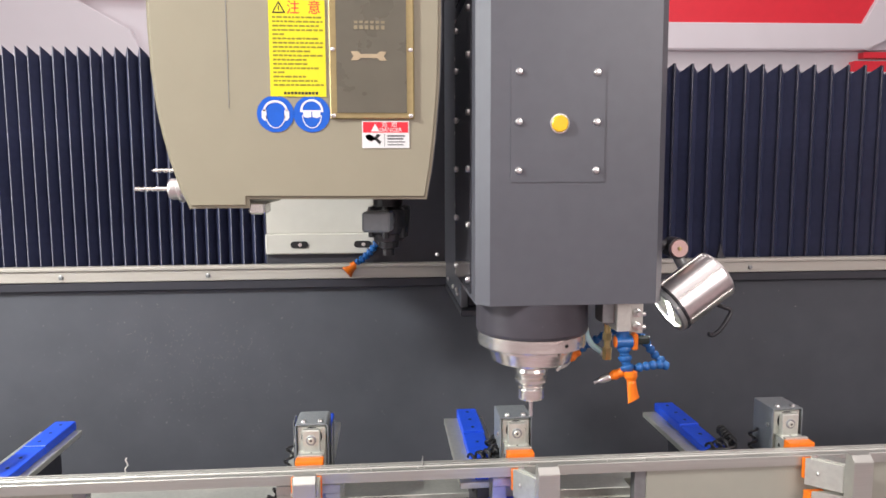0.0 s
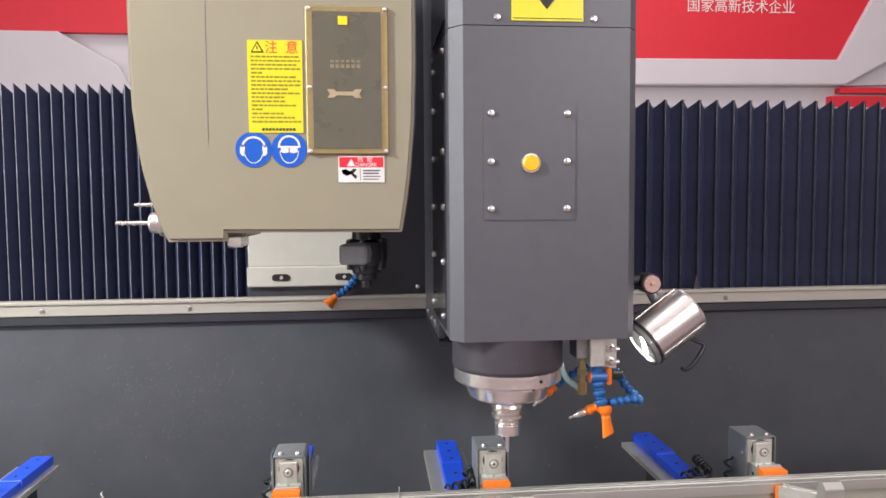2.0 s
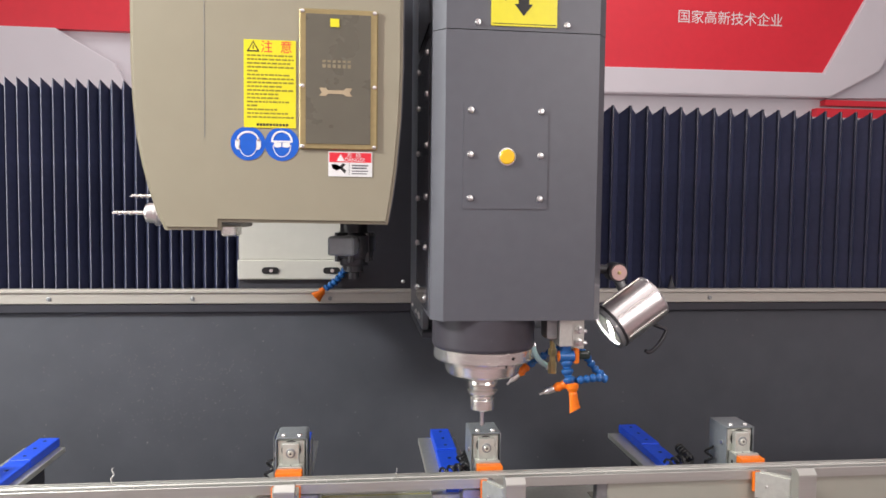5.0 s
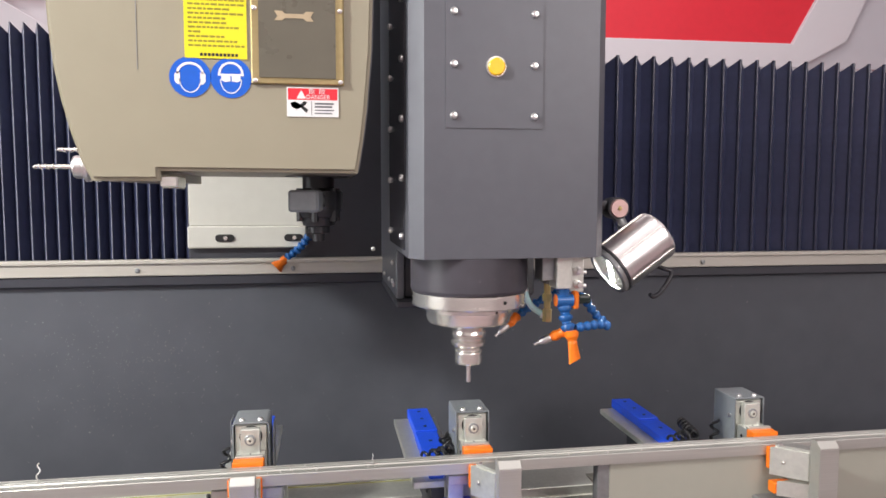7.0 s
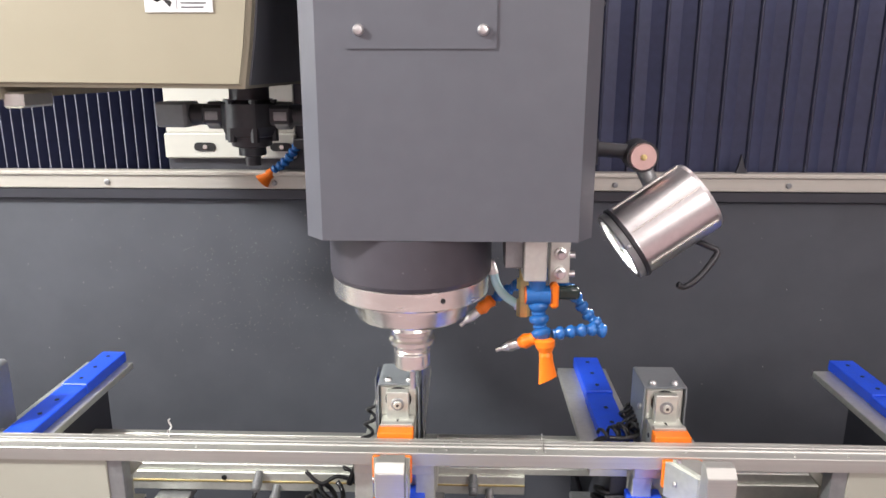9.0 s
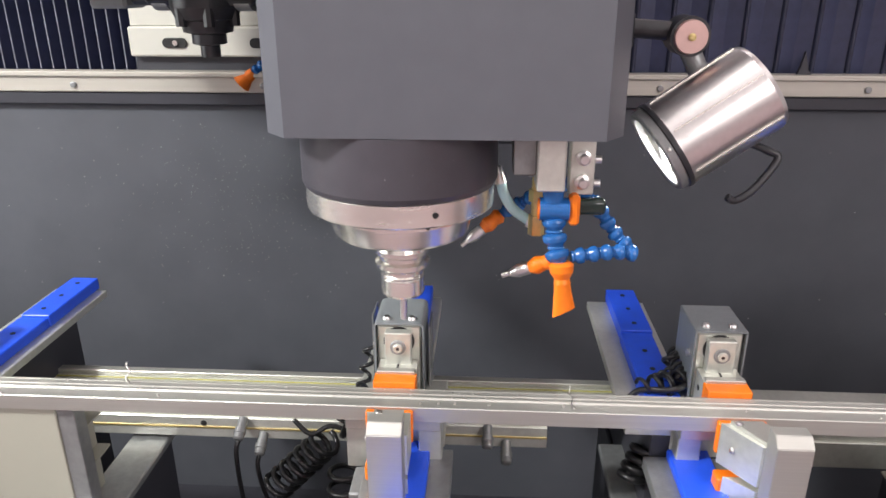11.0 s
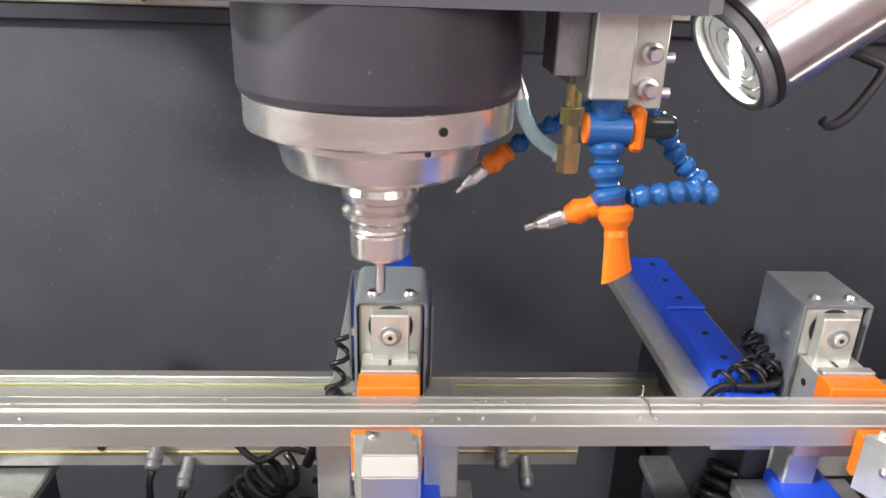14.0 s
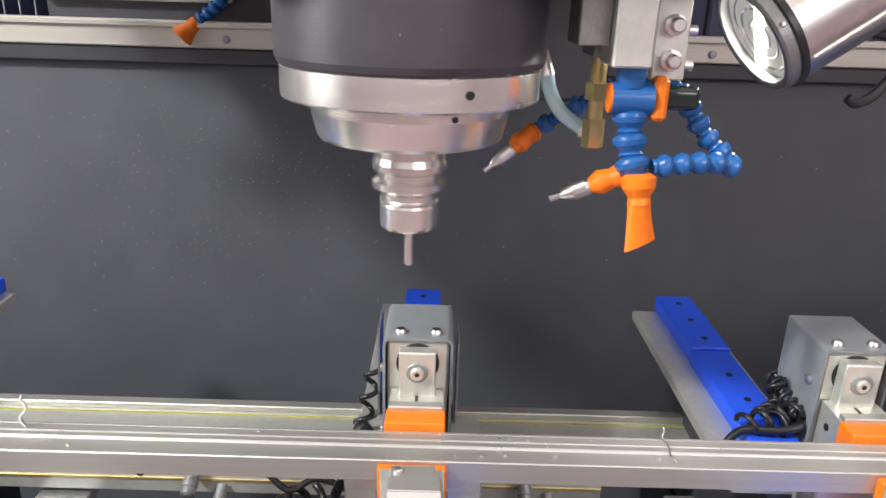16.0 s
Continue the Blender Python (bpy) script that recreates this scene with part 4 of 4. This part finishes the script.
def clamp(cx, shift):
    o = thing("pneumatic_clamp", "pneumatic clamp with grey cover and orange jaw pads", "clamp", "clamps on the bed", pose(cx, 0, 0))
    bm = B()
    W, T = 0.0315, 0.0022
    y0, y1, zt = 0.006, 0.080, 1.078
    def arch(w, top, c):
        pts = [(-w, 0.925)]
        pts += [(-w + c * (1 - math.cos(a)), top - c * (1 - math.sin(a))) for a in [k * math.pi / 8 for k in range(5)]]
        pts += [(w - c * (1 - math.sin(a)), top - c * (1 - math.cos(a))) for a in [k * math.pi / 8 for k in range(5)]]
        return pts + [(w, 0.925)]
    corner = 0.002 if shift > 0.01 else 0.007
    out, inn = arch(W, zt, corner), arch(W - T, zt - T, max(0.0008, corner - 0.002))
    n = len(out)
    vo = [[bm.verts.new((x, y, z)) for x, z in out] for y in (y0, y1)]
    vi = [[bm.verts.new((x, y, z)) for x, z in inn] for y in (y0, y1)]
    fs = []
    for i in range(n - 1):
        fs.append(bm.faces.new((vo[0][i], vo[0][i + 1], vo[1][i + 1], vo[1][i])))
        fs.append(bm.faces.new((vi[0][i], vi[1][i], vi[1][i + 1], vi[0][i + 1])))
        fs.append(bm.faces.new((vo[0][i], vi[0][i], vi[0][i + 1], vo[0][i + 1])))
        fs.append(bm.faces.new((vo[1][i], vo[1][i + 1], vi[1][i + 1], vi[1][i])))
    bmesh.ops.recalc_face_normals(bm, faces=fs)
    cov = part("cover", bm, COVER, o, "grey painted sheet cover")
    for sx in (-0.016, 0.016):
        part("screw", lathe(B(), [(0.0052, 0), (0.0052, 0.002), (0.004, 0.0045), (0.0015, 0.005)], pose(sx, 0.018, zt - 0.0002), 12), CHROME, cov)
    part("screw", lathe(B(), [(0.0045, 0), (0.0045, 0.003), (0.002, 0.004)], pose(-W, 0.022, 1.04, 0, -90, 0), 12), CHROME, cov)
    part("screw", lathe(B(), [(0.0035, 0), (0.0035, 0.003), (0.002, 0.004)], pose(-W, 0.020, 0.975, 0, -90, 0), 12), CHROME, cov)
    body = part("cylinder_body", box(B(), -0.0275, 0.0275, 0.010, 0.066, 0.90, zt - 0.005, 0.002), ALU_DULL, o)
    part("bore", lathe(B(), [(0.0195, 0), (0.0195, 0.001)], pose(0.0, 0.010, 1.052, 90), 30), INK, body)
    pist = part("piston_block", box(B(), -0.0165, 0.0165, -0.004, 0.0095, 1.022, 1.069, 0.0012), ALU_DULL, o)
    part("washer", lathe(B(), [(0.0098, 0), (0.0098, 0.0012), (0.0090, 0.0018), (0.0062, 0.0018)], pose(0, -0.004, 1.050, 90), 24), PLATE, pist)
    part("hex_bolt", lathe(B(), [(0.0060, 0.0015), (0.0060, 0.0042), (0.0052, 0.0050), (0.0026, 0.0050)], pose(0, -0.004, 1.050, 90), 20), ALU_DULL, pist)
    part("hex_socket", lathe(B(), [(0.0024, 0.0040), (0.0024, 0.0051)], pose(0, -0.004, 1.050, 90), 6), INK, pist)
    jaw = part("jaw", slab(B(), [(-0.0235, 0.008), (0.0235, 0.008), (0.0245, -0.026), (-0.0245, -0.026)], 0.975, 1.026), ALU_DULL, o)
    part("slot", box(B(), -0.0013, 0.0013, -0.014, -0.004, 1.0255, 1.0265), INK, jaw)
    part("slot", box(B(), -0.014, 0.014, -0.0152, -0.0138, 1.0255, 1.0265), INK, jaw)
    part("stop", box(B(), -0.0235, 0.0235, -0.030, -0.020, 1.026, 1.031, 0.001), ALU, jaw)
    for sx in (-0.014, 0.014):
        part("screw", lathe(B(), [(0.0030, 0), (0.0030, 0.001), (0.0015, 0.0015)], pose(sx, -0.0175, 1.026), 10), CHROME, jaw)
    part("side_hole", lathe(B(), [(0.0035, 0), (0.0035, 0.001)], pose(-0.0240, -0.008, 1.008, 0, -90, 0), 10), INK, jaw)
    part("jaw_pad", box(B(), -0.0255, 0.0255, -0.0488, -0.026, 0.985, 1.027, 0.001), ORANGE, o, "orange plastic jaw pad")
    part("base_block", box(B(), -0.060, 0.060, -0.042, 0.045, 0.930, 0.975, 0.002), ALU_DULL, o)
    part("base_block", box(B(), -0.058, 0.058, -0.068, -0.042, 0.972, 0.990, 0.0015), ALU_DULL, o)
    part("base_block", box(B(), -0.058, -0.030, -0.064, -0.042, 0.915, 0.972, 0.0015), ALU_DULL, o)
    part("base_block", box(B(), 0.030, 0.058, -0.064, -0.042, 0.915, 0.972, 0.0015), ALU_DULL, o)
    # fixed jaw in front of the bar
    part("front_pad", box(B(), -0.027, 0.027, -0.0990, -0.0902, 0.978, 1.0175, 0.0015), ORANGE, o, "orange plastic jaw pad")
    part("lower_pad", box(B(), -0.027, 0.010, -0.118, -0.0990, 0.938, 0.958, 0.0015), ORANGE, o, "orange plastic jaw pad")
    f = part("front_jaw", slab(B(), [(-0.025, -0.0992), (0.025, -0.0992), (shift + 0.021, -0.142), (shift - 0.021, -0.142)], 0.968, 1.019), ALU_DULL, o)
    part("top_plate", slab(B(), [(-0.016, -0.101), (0.018, -0.101), (shift + 0.017, -0.141), (shift - 0.017, -0.141)], 1.0192, 1.0240), ALU, f)
    part("screw", lathe(B(), [(0.004, 0), (0.004, 0.002), (0.002, 0.003)], pose(-0.010, -0.108, 1.0240), 12), CHROME, f)
    part("screw", lathe(B(), [(0.0035, 0), (0.0035, 0.002), (0.002, 0.003)], pose(-0.0242 + shift * 0.35, -0.116, 0.995, 0, -90, 0), 12), CHROME, f)
    part("lower_bracket", slab(B(), [(-0.022, -0.118), (0.022, -0.118), (shift + 0.021, -0.142), (shift - 0.021, -0.142)], 0.935, 0.962), ALU_DULL, f)
    bm = B()
    v = [(-0.142, 0.62), (-0.142, 1.046), (-0.158, 1.046), (-0.168, 1.036), (-0.168, 0.62)]
    a = [bm.verts.new((shift - 0.0185, y, z)) for y, z in v]
    b = [bm.verts.new((shift + 0.0185, y, z)) for y, z in v]
    fs = [bm.faces.new(a), bm.faces.new(b[::-1])] + [bm.faces.new((a[i], b[i], b[(i + 1) % 5], a[(i + 1) % 5])) for i in range(5)]
    bmesh.ops.recalc_face_normals(bm, faces=fs)
    bmesh.ops.bevel(bm, geom=list(bm.edges), offset=0.0008, segments=2, affect="EDGES")
    part("post", bm, ALU, f)
    part("carrier", box(B(), -0.046, 0.046, -0.125, -0.075, 0.86, 0.925, 0.002), PLATE, o)
    # shield plate beside the cover and cables
    if cx == 0.0:
        part("shield", box(B(), 0.036, 0.038, 0.03, 0.075, 0.925, 1.062), PLATE, o)
        part("shield", box(B(), -0.0395, -0.0375, 0.045, 0.09, 0.925, 1.068), PLATE, o)
    for k, (p, q, r, n) in enumerate((((-0.058, 0.03, 0.945), (-0.044, 0.055, 1.022), 0.0075, 3.6), ((-0.075, 0.0, 0.93), (-0.045, 0.02, 0.965), 0.014, 3.2))):
        part("air_hose", tube(B(), coil(p, q, r, n), 0.0027, 7), RUBBER, o, "coiled black air hose")
    part("air_hose", tube(B(), curve_points([(-0.075, -0.01, 0.92), (-0.06, -0.01, 0.96), (-0.052, 0.01, 0.985), (-0.04, 0.02, 0.96)]), 0.0048, 10), RUBBER, o, "black corrugated air hose")
    return o


CLAMPS = ((-0.668, -0.020), (0.0, 0.004), (0.395, 0.026), (0.950, 0.042))
BEAMS = (-0.590, -0.003, 0.334, 0.822)
for cx in BEAMS:
    cross_beam(cx, abs(cx) < 0.5)
for cx, shift in CLAMPS:
    clamp(cx, shift)

# loose air hoses under the bar
def loose_hose(pts, r):
    o = thing("air_hose", "black coiled pneumatic hose hanging under the bed", "hose", "air hoses")
    part("run", tube(B(), pts, r, 8), RUBBER, o)


def cable_bundle(cx, y0, y1):
    o = thing("cable_bundle", "black coiled cables tied round a blue strip", "cable", "cable bundles")
    lay = 0.9905
    for p, q, r, n, w in (((cx - 0.034, y0 + 0.012, lay + 0.004), (cx + 0.022, y0 + 0.024, lay + 0.012), 0.0095, 3.5, 0.0026), ((cx + 0.022, y0 + 0.020, lay + 0.010), (cx + 0.026, y1, lay + 0.016), 0.0085, 5.5, 0.0026), ((cx - 0.010, y0 + 0.030, lay + 0.005), (cx + 0.020, y0 + 0.052, lay + 0.006), 0.0055, 3.0, 0.0022)):
        part("cable", tube(B(), coil(p, q, r, n), w, 8), RUBBER, o)
    part("cable", tube(B(), curve_points([(cx - 0.052, y0 + 0.004, 0.974), (cx - 0.034, y0 + 0.010, 0.990), (cx, y0 + 0.004, 0.995), (cx + 0.024, y0 + 0.016, 0.998), (cx + 0.030, y1 - 0.02, 1.004), (cx + 0.024, y1, 1.012)], 8), 0.0042, 8), RUBBER, o)
    part("tie", tube(B(), coil((cx - 0.002, y0 + 0.014, lay + 0.004), (cx + 0.004, y0 + 0.016, lay + 0.004), 0.0125, 1.0), 0.0014, 6), BLACK, o)


loose_hose(coil((-0.185, 0.03, 0.80), (-0.105, 0.03, 0.885), 0.020, 7), 0.0040)
loose_hose(coil((-0.09, 0.03, 0.74), (-0.08, 0.03, 0.85), 0.024, 4), 0.0038)
loose_hose(curve_points([(-0.240, 0.052, 0.862), (-0.243, 0.046, 0.845), (-0.242, 0.045, 0.79), (-0.235, 0.05, 0.71), (-0.2, 0.05, 0.65)]), 0.0034)
loose_hose(curve_points([(-0.212, 0.052, 0.838), (-0.214, 0.046, 0.82), (-0.205, 0.045, 0.77), (-0.18, 0.05, 0.70)]), 0.0034)
loose_hose(curve_points([(-0.150, 0.03, 0.915), (-0.125, 0.02, 0.90), (-0.10, 0.03, 0.907), (-0.07, 0.03, 0.895), (-0.055, 0.02, 0.88)]), 0.0034)
cable_bundle(0.338, 0.000, 0.085)
loose_hose(coil((0.296, -0.030, 0.885), (0.312, -0.020, 0.925), 0.015, 3.5), 0.0050)
cable_bundle(0.828, 0.010, 0.095)

# ---- bellows: hinged slats ----
FOLD = 0.034
BX_Y = RAIL_Y + 0.03
B_BOT, B_TOP = 1.300, 1.836


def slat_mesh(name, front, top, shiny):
    """One fold of the cover; its top is cut at a slant and the front crease is glossy, or painted with a pale
    highlight.
    """
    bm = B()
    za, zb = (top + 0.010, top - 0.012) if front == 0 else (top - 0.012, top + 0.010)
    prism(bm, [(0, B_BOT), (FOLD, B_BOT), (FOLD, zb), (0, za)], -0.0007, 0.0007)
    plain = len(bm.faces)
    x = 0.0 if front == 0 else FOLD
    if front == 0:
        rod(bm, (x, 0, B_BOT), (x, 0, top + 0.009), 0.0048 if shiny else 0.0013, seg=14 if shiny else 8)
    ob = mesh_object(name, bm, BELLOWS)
    ob.data.materials.append(SHINY_CREASE if shiny else CREASE_HIGHLIGHT)
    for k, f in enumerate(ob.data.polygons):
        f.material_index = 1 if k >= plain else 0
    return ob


def bellows(label, count, top, shiny):
    o = thing("bellows", label, "bellows", "way covers")
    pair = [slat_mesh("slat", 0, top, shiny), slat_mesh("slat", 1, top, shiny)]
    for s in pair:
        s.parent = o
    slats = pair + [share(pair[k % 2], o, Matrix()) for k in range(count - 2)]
    return o, slats


def folds(x0, x1, count, bend):
    """Fold points from the carriage at x0 to the end at x1."""
    out, side = [], 0
    n = count // 2
    for k in range(count + 1):
        u = k / count
        x = x0 + (x1 - x0) * (u + bend * u * (1 - u))
        out.append(x)
    pts = []
    for k, x in enumerate(out):
        w = abs(out[min(k + 1, count)] - out[max(k - 1, 0)]) / 2
        d = math.sqrt(max(FOLD ** 2 - min(w, FOLD * 0.98) ** 2, 1e-6))
        pts.append((x, BX_Y + (d if k % 2 else 0.0)))
    return pts


structure("trim_bellows", box(B(), -2.4, 2.2, BX_Y + 0.042, BX_Y + 0.046, 1.70, B_TOP - 0.002), BANNER, "pale backing strip behind the bellows")
N_RIGHT, N_LEFT = 60, 134
right_bellows, right_slats = bellows("dark navy folded bellows beside the machining head", N_RIGHT, 1.836, True)
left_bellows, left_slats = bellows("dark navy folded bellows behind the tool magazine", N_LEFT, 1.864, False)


def motions():
    walk(head, [(t, pose(x, y, z)) for t, x, y, z in HEAD])
    slide = [(t, pose(x, 0, 0)) for t, x, y, z in HEAD]
    walk(carriage, slide)
    walk(magazine, slide)
    # the changer arm swings round once
    walk(grip, [(t, pose(gx, gy, gz, 0, 0, a)) for t, a in ((0.0, 80), (7.45, 80), (7.6, 32), (7.75, -6), (16.0, -6))])
    for slats, edge, end, n, bend in ((right_slats, 0.575, 2.05, N_RIGHT, 0.05), (left_slats, -0.166, -2.2, N_LEFT, 0.0)):
        rows = [[] for _ in range(n)]
        for t, x, y, z in HEAD:
            pts = folds(edge + x, end, n, bend)
            for k in range(n):
                (ax, ay), (bx, by) = pts[k], pts[k + 1]
                rows[k].append((t, pose(ax, ay, 0, 0, 0, math.degrees(math.atan2(by - ay, bx - ax)))))
        for s, r in zip(slats, rows):
            walk(s, r)


motions()
